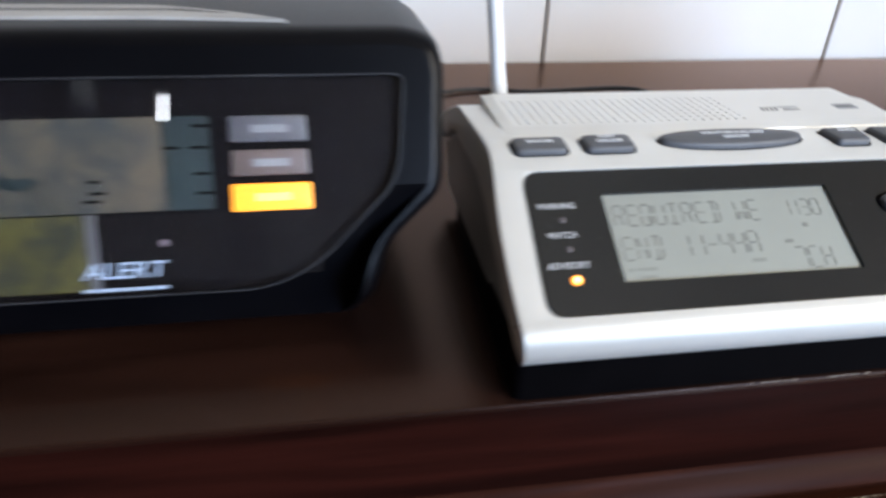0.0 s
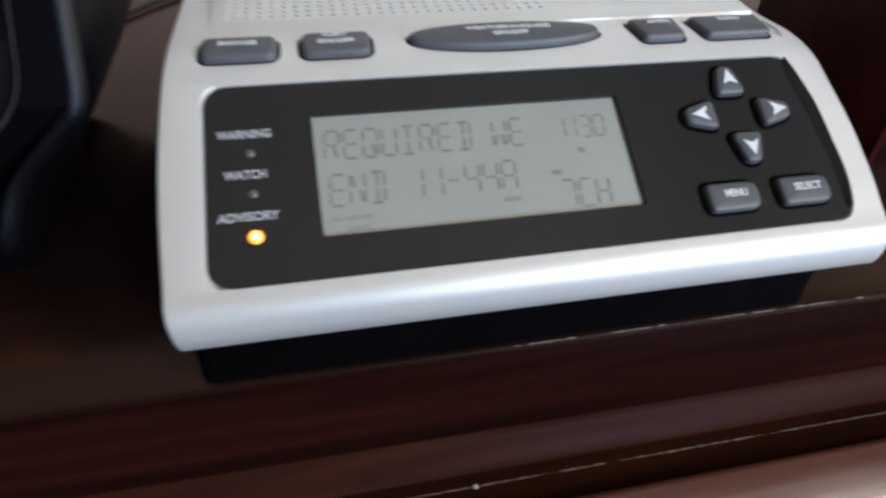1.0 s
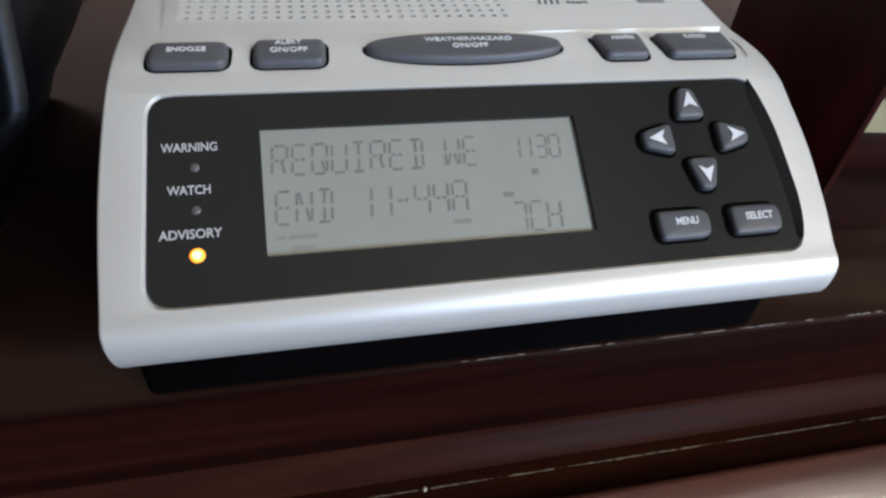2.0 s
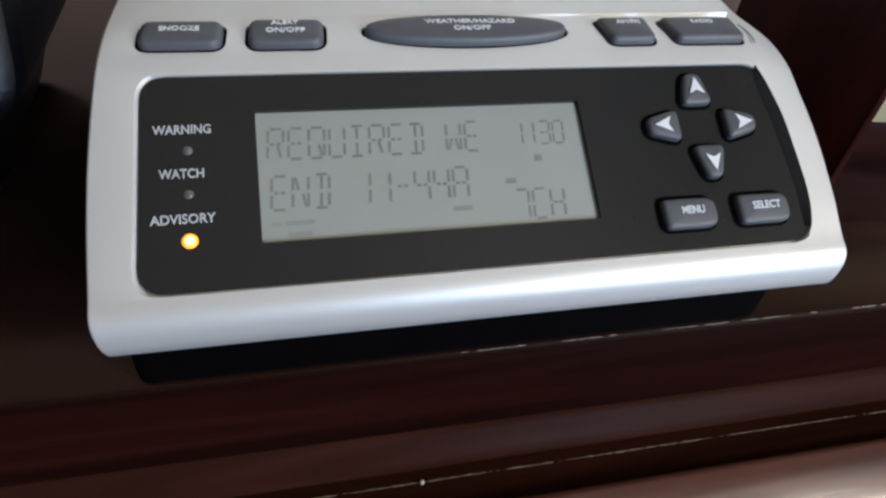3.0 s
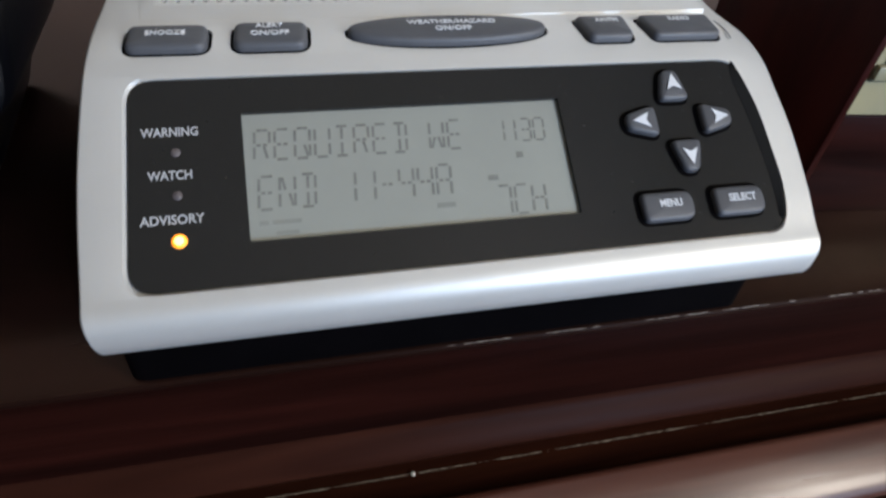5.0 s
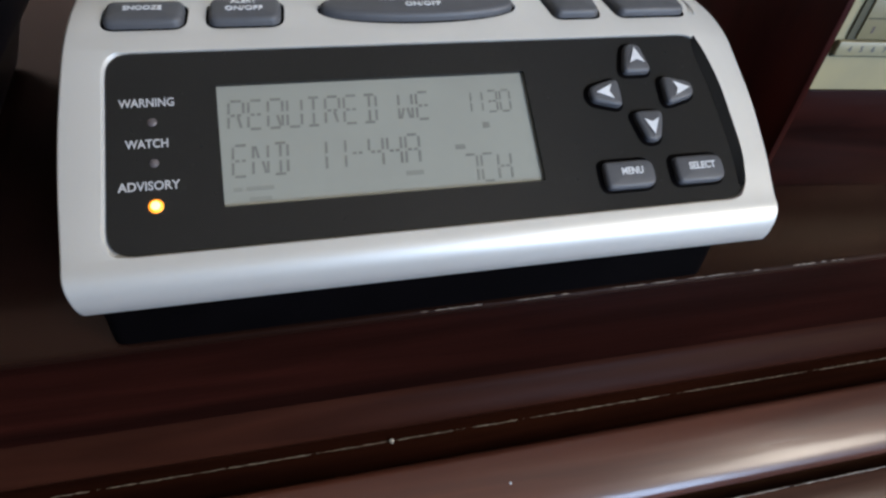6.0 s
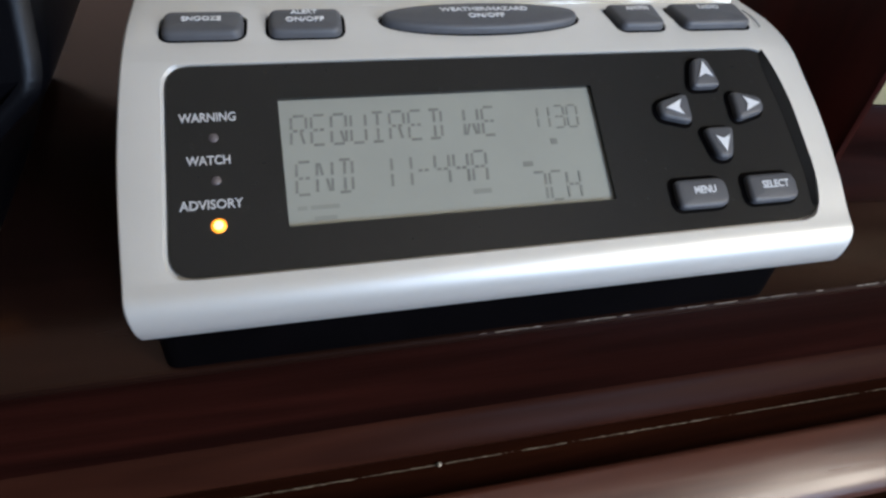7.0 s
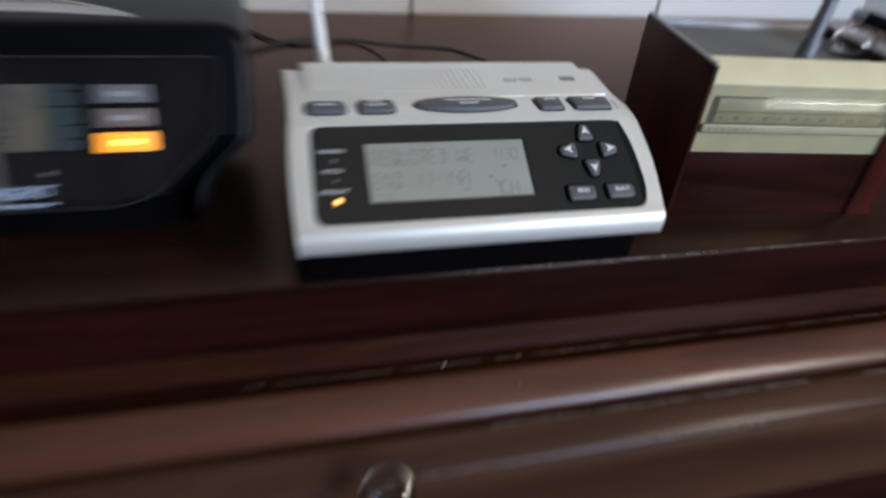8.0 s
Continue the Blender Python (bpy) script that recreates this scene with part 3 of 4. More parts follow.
cut(panel, [new("cutter", finish(pad(rounded([(LX0, LS0), (LX1, LS0), (LX1, LS1), (LX0, LS1)], 0.0006, 3), -0.01, 0.01, 0, 2, PM), "cutter", BLACK, 0))])
lcd = part("lcd", solid(LX0 - 0.0003, LX1 + 0.0003, LS0 - 0.0003, LS1 + 0.0003, -0.00178, -0.00160, 0, 2, None, PM), LCD, radio, "grey-green liquid crystal display showing a test message", 0)

# Dark strip for the recess wall; its shade is put into the colour.
flank = bmesh.new()
edge_in = curve_2d([(0.1700, 0.0500), (0.1696, 0.0440), (0.1712, 0.0340), (0.1722, 0.0230), (0.1727, 0.0120), (0.1722, 0.0030)], 5)
edge_out = curve_2d([(0.1706, 0.0500), (0.1726, 0.0440), (0.1746, 0.0340), (0.1752, 0.0230), (0.1752, 0.0120), (0.1732, 0.0026)], 5)
rows = [[flank.verts.new(PM @ Vector((*p, h))) for p in line] for line, h in ((edge_in, -0.00055), (edge_in, -0.00042), (edge_out, 0.0003), (edge_out, -0.00055))]
for p, q in zip(rows, rows[1:] + rows[:1]):
    for k in range(len(edge_in) - 1):
        flank.faces.new((p[k], p[k + 1], q[k + 1], q[k]))
flank.faces.new([r[0] for r in rows])
flank.faces.new([r[-1] for r in rows][::-1])
part("panel_flank", flank, FLANK, radio, "matt black flank of the display's recess, shade in its colour", 30)

well = bmesh.new()
for a in ((LX0 - 0.0011, LX0, LS0 - 0.0011, LS1 + 0.0011), (LX1, LX1 + 0.0011, LS0 - 0.0011, LS1 + 0.0011), (LX0, LX1, LS0 - 0.0011, LS0), (LX0, LX1, LS1, LS1 + 0.0011)):
    solid(*a, -0.0028, -0.00142, 0, 2, well, PM)
part("display_well", well, PANEL, radio, "", 0)

SEG = {"R": "afebgGm", "E": "afedgG", "Q": "abcdefm", "U": "bcdef", "I": "adil", "D": "abcdil", "W": "febckm", "N": "febchm", "1": "bc", "4": "fbgGc", "A": "abcefgG", "-": "gG", "7": "abc", "C": "adef", "H": "febcgG", "3": "abcdgG", "0": "abcdef", "K": "fegjm", "L": "def", "Y": "hjl", "T": "ail", "S": "afgGcd"}


def segments(text, x, s, pitch, height, stroke, slant=0.06):
    """Fourteen-segment characters as thin flat bars; x, s is the lower left corner."""
    bm = bmesh.new()
    w = pitch * 0.74
    h = height
    g = stroke * 0.75
    lines = {"a": ((g, h), (w - g, h)), "d": ((g, 0), (w - g, 0)), "f": ((0, h / 2 + g), (0, h - g)), "e": ((0, g), (0, h / 2 - g)), "b": ((w, h / 2 + g), (w, h - g)), "c": ((w, g), (w, h / 2 - g)),
             "g": ((g, h / 2), (w / 2 - g / 2, h / 2)), "G": ((w / 2 + g / 2, h / 2), (w - g, h / 2)), "i": ((w / 2, h / 2 + g), (w / 2, h - g)), "l": ((w / 2, g), (w / 2, h / 2 - g)),
             "h": ((g, h - g), (w / 2 - g, h / 2 + g)), "j": ((w - g, h - g), (w / 2 + g, h / 2 + g)), "k": ((g, g), (w / 2 - g, h / 2 - g)), "m": ((w - g, g), (w / 2 + g, h / 2 - g))}
    for i, c in enumerate(text):
        for key in SEG.get(c, ""):
            (ax, ay), (bx, by) = lines[key]
            d = Vector((bx - ax, by - ay))
            nrm = Vector((-d.y, d.x)).normalized() * stroke / 2
            quad = [(ax + nrm.x, ay + nrm.y), (bx + nrm.x, by + nrm.y), (bx - nrm.x, by - nrm.y), (ax - nrm.x, ay - nrm.y)]
            vs = [[bm.verts.new(PM @ Vector((x + i * pitch + px + slant * py, s + py, hh))) for px, py in quad] for hh in (-0.00160, -0.00150)]
            bm.faces.new(vs[1])
            for k in range(4):
                bm.faces.new((vs[0][k], vs[0][(k + 1) % 4], vs[1][(k + 1) % 4], vs[1][k]))
    return bm


part("lcd_text", segments("REQUIRED WE", 0.0372, 0.0292, 0.00475, 0.0078, 0.00066), LCD_INK, lcd, "upper line reading REQUIRED WE", 0)
part("lcd_text", segments("END 11-44A", 0.0374, 0.0168, 0.00475, 0.0082, 0.00066), LCD_INK, lcd, "lower line reading END 11-44A", 0)
part("lcd_text", segments("11", 0.0974, 0.0302, 0.0031, 0.0062, 0.0005), LCD_INK, lcd, "hour digits 11", 0)
part("lcd_text", segments("30", 0.1042, 0.0302, 0.0037, 0.0062, 0.0005), LCD_INK, lcd, "minute digits 30", 0)
part("lcd_text", segments("7CH", 0.0949, 0.0106, 0.0046, 0.0076, 0.0006), LCD_INK, lcd, "channel reading 7CH", 0)
for bx, bs, bw, bh, faint in ((0.1020, 0.0256, 0.0018, 0.0016, 0), (0.0935, 0.0200, 0.0026, 0.0013, 0), (0.0372, 0.0130, 0.0022, 0.0010, 1), (0.0402, 0.0130, 0.0066, 0.0010, 1), (0.0408, 0.0103, 0.0052, 0.0010, 1), (0.0795, 0.0138, 0.0046, 0.0012, 1)):
    part("lcd_icon", solid(bx, bx + bw, bs, bs + bh, -0.00160, -0.00150, 0, 2, None, PM), LCD_FAINT if faint else LCD_INK, lcd, "", 0)


def on_panel(x, s, n=-0.0005):
    return PM @ Matrix.Translation((x, s, n))


for text, x, s, w in (("WARNING", 0.0189, 0.0371, 0.0126), ("WATCH", 0.0186, 0.0263, 0.0096), ("ADVISORY", 0.0186, 0.0156, 0.0137)):
    lettering("printed_word", text, 0.0031, on_panel(x, s), PRINT_SOFT, panel, w, "white printed word " + text)
for s, on in ((0.0320, 0), (0.0214, 0), (0.0106, 1)):
    o = ellipse(0.0199, s, 0.0018 if on else 0.0012, 0.0018 if on else 0.0012, 20)
    led = part("led", pad(o, -0.0009, -0.0001, 0.0006, 3, PM, 0.0002), LED_ON if on else LENS_OFF, radio, "lit amber advisory light" if on else "unlit small round indicator light")
    if on:
        part("led_core", pad(ellipse(0.0199, s, 0.00105, 0.00105, 16), -0.0002, 0.0003, 0.0003, 3, PM, 0.0001), LED_CORE, led, "bright yellow core of the light")


def arrow_button(cx, cs, angle):
    """A raised rounded triangular key with a white arrowhead, turned to point along angle."""
    rot = Matrix.Translation((cx - 0.0004, cs + 0.0003, 0)) @ Matrix.Rotation(angle, 4, 'Z')
    tri = rounded([(-0.0052, -0.0048), (0.0052, -0.0048), (0.0025, 0.0052), (-0.0025, 0.0052)], [0.003, 0.003, 0.0026, 0.0026], 5)
    b = part("arrow_button", pad(inset(tri, 0.0004), -0.0010, 0.0016, 0.0012, 4, PM @ rot, 0.0003), RUBBER, radio, "raised grey rubber arrow key")
    part("key_well", pad(inset(tri, -0.0006), -0.0007, -0.00035, 0, 2, PM @ Matrix.Translation((-0.0003, 0, 0)) @ rot), BLACK, radio, "", 0)
    head = [(-0.0022, -0.0016), (0.0, -0.0006), (0.0022, -0.0016), (0.0, 0.0032)]
    part("arrowhead", pad(head, 0.0015, 0.00205, 0, 2, PM @ rot), PRINT, b, "white printed arrowhead", 0)


arrow_button(0.1496, 0.0424, 0.0)
arrow_button(0.1384, 0.0322, math.pi / 2)
arrow_button(0.1606, 0.0322, -math.pi / 2)
arrow_button(0.1496, 0.0218, math.pi)
for text, x0, x1, s0, s1 in (("MENU", 0.1322, 0.1470, 0.0044, 0.0124), ("SELECT", 0.1532, 0.1680, 0.0044, 0.0124)):
    o = rounded([(x0 - 0.0005, s0 - 0.0005), (x1 + 0.0003, s0 - 0.0005), (x1 + 0.0003, s1 + 0.0002), (x0 - 0.0005, s1 + 0.0002)], [0.0026, 0.0036, 0.0036, 0.0022])
    b = part("key", pad(inset(o, 0.0004), -0.0010, 0.0015, 0.0012, 4, PM, 0.0002), RUBBER, radio, "raised grey rubber " + text + " key")
    part("key_well", pad(inset(o, -0.0006), -0.0007, -0.00035, 0, 2, PM @ Matrix.Translation((-0.0004, 0.0002, 0))), BLACK, radio, "", 0)
    lettering("printed_word", text, 0.0028, on_panel((x0 + x1) / 2 + 0.0003, (s0 + s1) / 2 + 0.0004, 0.00170), PRINT, b, 0.0062 if text == "MENU" else 0.0080)

# the keys along the top
words = {"snooze_button": (("SNOOZE", 0.0187, 0.0596, 0.0092),), "alert_button": (("ALERT", 0.0434, 0.0621, 0.0066), ("ON/OFF", 0.0434, 0.0586, 0.0094)),
         "weather_button": (("WEATHER/HAZARD", 0.0912, 0.0622, 0.0245), ("ON/OFF", 0.0910, 0.0590, 0.0100)), "band_button": (("AM/FM", 0.1362, 0.0615, 0.0070),), "radio_button": (("RADIO", 0.1590, 0.0615, 0.0068),)}
for name, o in BUTTON_OUTLINES.items():
    b = part(name, pad(o, -0.0040, 0.0020, 0.0016, 4, TOPM, 0.0005), RUBBER, radio, "grey rubber " + words[name][-1][0] + " key" if name != "weather_button" else "long oval grey rubber WEATHER/HAZARD key")
    for text, x, y, w in words[name]:
        lettering("printed_word", text, 0.0027, TOPM @ Matrix.Translation((x, y, 0.00245)), PRINT, b, w)

part("moulding_seam", tube([TOPM @ Vector((0.1738 + 0.0012 * math.sin(k * 0.45), 0.0545 + 0.0018 * k, -0.0003 - 0.0001 * k)) for k in range(7)], 0.00022, 6), SILVER_DARK, radio, "fine curved seam beside the keys")

# the raised speaker plate with its punched holes
PX0, PX1, PY0, PY1 = 0.0104, 0.1735, 0.0708, 0.1180
HX0, HY0, DX, DY, NC, NR = 0.0168, 0.0792, 0.00345, 0.00380, 27, 8


def speaker_plate():
    bm = bmesh.new()
    hx1, hy1 = HX0 + DX * NC - DX / 2, HY0 + DY * NR - DY / 2
    hx0, hy0 = HX0 - DX / 2, HY0 - DY / 2
    xs, ys = [PX0 + 0.0040, hx0, hx1, PX1 - 0.0030], [PY0 + 0.0060, hy0, hy1, PY1 - 0.0008]
    z = 0.0670

    def quad(x0, x1, y0, y1):
        bm.faces.new([bm.verts.new(p) for p in ((x0, y0, z), (x1, y0, z), (x1, y1, z), (x0, y1, z))])
    for i in range(3):
        for j in range(3):
            if not (i == 1 and j == 1):
                quad(xs[i], xs[i + 1], ys[j], ys[j + 1])
    r = 0.00088
    for c in range(NC):
        for k in range(NR):
            cx, cy = HX0 + c * DX, HY0 + k * DY
            ring, low = [], []
            for a in range(8):
                an = math.pi / 8 + a * math.pi / 4
                ring.append(bm.verts.new((cx + r * math.cos(an), cy + r * math.sin(an), z)))
                low.append(bm.verts.new((cx + r * math.cos(an), cy + r * math.sin(an), z - 0.0008)))
            q = [bm.verts.new((cx + sx * DX / 2, cy + sy * DY / 2, z)) for sx, sy in ((1, 1), (-1, 1), (-1, -1), (1, -1))]
            for a in range(4):
                bm.faces.new((q[a], ring[2 * a + 1], ring[2 * a]))
                bm.faces.new((q[a], q[(a + 1) % 4], ring[(2 * a + 2) % 8], ring[2 * a + 1]))
            for a in range(8):
                bm.faces.new((ring[a], ring[(a + 1) % 8], low[(a + 1) % 8], low[a]))
    # bevelled rim, flush with the shell at the front left
    low_rim = (0.0651, z - 0.0006, z - 0.0008, z - 0.0008)
    o = [(xs[0], ys[0]), (xs[3], ys[0]), (xs[3], ys[3]), (xs[0], ys[3])]
    m = [(PX0, PY0), (PX1, PY0), (PX1, PY1), (PX0, PY1)]
    for i in range(4):
        h0, h1 = low_rim[i], low_rim[(i + 1) % 4]
        p = [(*o[i], z), (*o[(i + 1) % 4], z), (*m[(i + 1) % 4], h1), (*m[i], h0)]
        bm.faces.new([bm.verts.new(c) for c in p])
        p = [(*m[i], h0), (*m[(i + 1) % 4], h1), (*m[(i + 1) % 4], 0.0615), (*m[i], 0.0615)]
        bm.faces.new([bm.verts.new(c) for c in p])
    bmesh.ops.remove_doubles(bm, verts=bm.verts[:], dist=1e-6)
    return bm


plate = part("speaker_plate", speaker_plate(), SILVER, radio, "raised silver plate with rows of punched speaker holes", 30)
part("speaker_cloth", solid(HX0 - DX, HX0 + DX * NC, HY0 - DY, HY0 + DY * NR - 0.001, 0.06625, 0.06635), HOLE, radio, "", 0)
# printed emblems on the plate
for k in range(4):
    part("emblem_stroke", solid(-0.0004, 0.0004, -0.0024, 0.0024, 0.0, 0.00012, 0, 2, None, pose(0.1205 + 0.0020 * k, 0.0895, 0.0670, 0, 0, -14)), PRINT_DARK, plate, "dark printed slanting stroke", 0)
lettering("printed_word", "Alert", 0.0030, pose(0.1325, 0.0885, 0.0670), PRINT_DARK, plate, 0.0075)
part("emblem", solid(0.1285, 0.1370, 0.0909, 0.0922, 0.0670, 0.06712), PRINT_DIM, plate, "", 0)
part("emblem", pad(rounded([(0.1535, 0.0875), (0.1630, 0.0875), (0.1635, 0.0940), (0.1540, 0.0940)], 0.001), 0.0670, 0.06712), PRINT_DIM, plate, "grey printed emblem", 0)
part("emblem_bar", solid(0.1545, 0.1622, 0.0897, 0.0917, 0.06712, 0.06722), PRINT_DARK, plate, "", 0)

# antenna on its swivel at the rear
bm = bmesh.new()
A0, A1 = Vector((0.0262, 0.1445, 0.050)), Vector((-0.0020, 0.150, 0.290))
antenna = part("antenna", tube([A0, A0.lerp(A1, 0.04), A0.lerp(A1, 0.06)], 0.0037, 14, 0.0036), WHITE_PLASTIC, radio, "white rod antenna")
part("antenna_rod", tube([A0.lerp(A1, 0.055), A1], 0.0034, 14, 0.0027), WHITE_PLASTIC, antenna)
part("antenna_swivel", solid(0.0195, 0.0330, 0.1385, 0.1505, 0.044, 0.0525, 0.0015), SILVER_DARK, radio)
part("power_plug", tube([(0.172, 0.146, 0.030), (0.176, 0.156, 0.029), (0.181, 0.168, 0.026)], 0.0045, 12, 0.0036), STEEL, radio, "grey power plug")


def smooth_path(points, n=8):
    out = []
    for i in range(len(points) - 1):
        p0, p1, p2, p3 = (Vector(points[max(0, min(len(points) - 1, i + k))]) for k in (-1, 0, 1, 2))
        for k in range(n):
            t = k / n
            out.append(0.5 * ((2 * p1) + (p2 - p0) * t + (2 * p0 - 5 * p1 + 4 * p2 - p3) * t * t + (3 * p1 - p0 - 3 * p2 + p3) * t ** 3))
    return out + [Vector(points[-1])]


def cable(points, r, label):
    return tagged(part("cable", tube(smooth_path(points), r, 8), CABLE_BLACK), label, "cable")


cable([(0.181, 0.168, 0.027), (0.176, 0.182, 0.028), (0.158, 0.200, 0.032), (0.140, 0.214, 0.0355), (0.125, 0.228, 0.0360), (0.108, 0.268, 0.024), (0.092, 0.320, 0.008), (0.072, 0.346, 0.0023), (0.049, 0.3485, 0.0021), (0.025, 0.340, 0.0021), (0.002, 0.344, 0.0021), (-0.02, 0.37, 0.0021), (-0.041, 0.399, 0.0021), (-0.09, 0.425, 0.0021), (-0.16, 0.432, 0.0021)], 0.0016, "thin black power cable arching from the radio to the tabletop")
cable([(0.03, 0.352, 0.0024), (-0.005, 0.335, 0.0024), (-0.03, 0.31, 0.0024), (-0.06, 0.27, 0.0024), (-0.075, 0.225, 0.0024), (-0.078, 0.196, 0.009)], 0.0017, "black cable running behind the dark monitor")


# ---- the dark weather monitor ----
monitor = thing("weather_monitor", "blue-black plastic weather alert monitor with a glossy clear screen", "monitor")
TILT_BACK = math.atan(0.4)
MM = Matrix.Translation((0, 0.023, 0)) @ Matrix.Rotation(math.pi / 2 - TILT_BACK, 4, 'X')   # x, up the face, outwards
MX0, MX1 = -0.246, -0.0142
front_outline = [(-0.0470, 0.004), (-0.0425, 0.016), (-0.0392, 0.0275), (-0.0340, 0.0435), (-0.0165, 0.0595), (-0.0150, 0.0660), (-0.0138, 0.1000), (-0.0165, 0.1085), (-0.026, 0.1118)]
mirror_x = MX0 + MX1
face = front_outline + [(mirror_x - x, u) for x, u in reversed(front_outline)]
face = rounded(face, [0.004, 0.004, 0.006, 0.006, 0.006, 0.006, 0.004, 0.004, 0.006, 0.006, 0.004, 0.004, 0.006, 0.006, 0.006, 0.006, 0.004, 0.004], 4)


def monitor_case():
    """The casing: the face's outline drawn back, narrowing, with a sloping top."""
    bm = bmesh.new()
    cx = mirror_x / 2
    rings = []
    for depth, sx, top, soft in ((0.0, 1.0, 1.0, 0.0052), (0.0, 1.0, 1.0, 0.0046), (0.0006, 1.0, 1.0, 0.0028), (0.0020, 1.0, 1.0, 0.0011), (0.0042, 1.0, 1.0, 0.0003), (0.0070, 1.0, 1.0, 0.0), (0.050, 0.99, 1.0, 0.0), (0.105, 0.95, 0.97, 0.0), (0.118, 0.92, 0.93, 0.0)):
        ring = []
        for x, u in (inset(face, soft) if soft else face):
            p = MM @ Vector((x, u, 0))
            p.y += 1.35 * max(0.0, 0.0275 - u) + 0.25 * max(0.0, 0.006 - abs(u - 0.0275))   # the chin draws back under the face
            drop = (p.z - 0.004) * top + 0.004
            ring.append(bm.verts.new((cx + (p.x - cx) * sx, p.y * (1 - min(1, depth / 0.118)) + (0.045 + 0.30 * p.z) * min(1, depth / 0.118) + depth, max(0.0012, drop))))
        rings.append(ring)
    n = len(face)
    for a, b in zip(rings, rings[1:]):
        for i in range(n):
            bm.faces.new((a[i], a[(i + 1) % n], b[(i + 1) % n], b[i]))
    bm.faces.new(rings[0][::-1])
    bm.faces.new(rings[-1])
    return bm


case = part("casing", monitor_case(), NAVY, monitor, "blue-black plastic casing")
screen_half = [(-0.0722, 0.0325), (-0.0560, 0.0400), (-0.0300, 0.0655), (-0.0270, 0.0985)]
screen = [(mirror_x - x, u) for x, u in screen_half]
screen = screen_half + screen[::-1]
screen = rounded(screen, [0.012, 0.008, 0.008, 0.004, 0.004, 0.008, 0.008, 0.012], 5)
cut(case, [new("cutter", finish(pad(screen, -0.0050, 0.02, 0, 2, MM), "cutter", BLACK, 0))], 30)
part("screen_mask", pad(inset(screen, 0.0002), -0.0049, -0.0042, 0, 2, MM), SCREEN_BACK, monitor, "dark screen mask", 0)


def flat(name, x0, x1, u0, u1, mat, h=-0.0040, label="", parent=monitor):
    return part(name, solid(x0, x1, u0, u1, -0.0042, h, 0, 2, None, MM), mat, parent, label, 0)


flat("map_display", -0.190, -0.1020, 0.0585, 0.0870, MAP, -0.0040, "tan and grey map display")
flat("side_display", -0.1015, -0.0880, 0.0585, 0.0870, TEAL, -0.0040, "dark teal side strip of the display")
flat("yellow_display", -0.165, -0.1270, 0.0345, 0.0580, YELLOW, -0.0040, "olive yellow map field")
flat("pale_divider", -0.1265, -0.1235, 0.0345, 0.0580, KEY_GREY, -0.0041, "")
for x0, u0, w in ((-0.124, 0.0675, 0.003), (-0.124, 0.0640, 0.0045), (-0.126, 0.0615, 0.005), (-0.102, 0.0770, 0.005), (-0.0940, 0.0770, 0.0055), (-0.0935, 0.0690, 0.0050), (-0.0930, 0.0630, 0.0050), (-0.0930, 0.0835, 0.0050)):
    flat("display_mark", x0, x0 + w, u0, u0 + 0.0010, SCREEN_BACK, -0.00385)
flat("lower_panel", -0.1225, -0.0560, 0.0365, 0.0570, CASE_TOP_DIM, -0.00412, "slightly lighter panel below the map")
flat("dark_window", -0.0840, -0.0730, 0.0380, 0.0555, SCREEN_BACK, -0.0040, "dark window in the panel")
part("status_dot", pad(ellipse(-0.1040, 0.0485, 0.0013, 0.0011, 14), -0.0042, -0.0036, 0.0002, 2, MM), KEY_PALE_PINK, monitor, "small pinkish round dot")
# islands of shade on the map
rng = random.Random(9)
for _ in range(9):
    cx, cu = rng.uniform(-0.185, -0.107), rng.uniform(0.062, 0.083)
    o = [(cx + rng.uniform(0.002, 0.0075) * math.cos(2 * math.pi * k / 11), cu + rng.uniform(0.001, 0.0033) * math.sin(2 * math.pi * k / 11)) for k in range(11)]
    part("map_area", pad(o, -0.0040, -0.0039, 0, 2, MM), TEAL if rng.random() < 0.35 else MAP, monitor, "", 0)
for u0, u1, mat, label in ((0.0787, 0.0866, KEY_GREY, "unlit grey warning indicator"), (0.0683, 0.0762, KEY_PINK, "unlit pinkish watch indicator"), (0.0573, 0.0658, KEY_ON, "lit orange advisory indicator")):
    shift = 0.0006 if mat is KEY_ON else 0.0
    o = rounded([(-0.0818 - shift, u0), (-0.0584 + shift, u0), (-0.0586 + shift, u1), (-0.0815 - shift, u1)], 0.0008)
    key = part("indicator", pad(o, -0.0042, -0.0024, 0.0005, 2, MM), mat, monitor, label)
    um = (u0 + u1) / 2
    part("indicator_word", solid(-0.0752, -0.0640, um - 0.0012, um + 0.0012, -0.0025, -0.0023, 0, 2, None, MM), KEY_CORE if mat is KEY_ON else INDICATOR_WORD, key, "", 0)
lettering("printed_word", "ALERT", 0.0072, MM @ Matrix.Translation((-0.1165, 0.0402, -0.0042)), PALE_BLUE, monitor, 0.0255, "pale blue printed word ALERT", 0.0002, 0.15)
flat("underline", -0.1290, -0.1040, 0.0340, 0.0350, PALE_BLUE, -0.0040)
part("screen_pane", pad(inset(screen, 0.0003), -0.0016, -0.0006, 0, 2, MM), SCREEN_GLASS, monitor, "clear glossy screen cover", 0).visible_shadow = False
rim_o, rim_i = screen, inset(screen, 0.0005)
bm = bmesh.new()
n = len(screen)
rings = [[bm.verts.new(MM @ Vector((*p, h))) for p in o] for o, h in ((rim_o, -0.0004), (rim_o, 0.0003), (rim_i, 0.0003), (rim_i, -0.0004))]
for a, b in zip(rings, rings[1:] + rings[:1]):
    for i in range(n):
        bm.faces.new((a[i], a[(i + 1) % n], b[(i + 1) % n], b[i]))
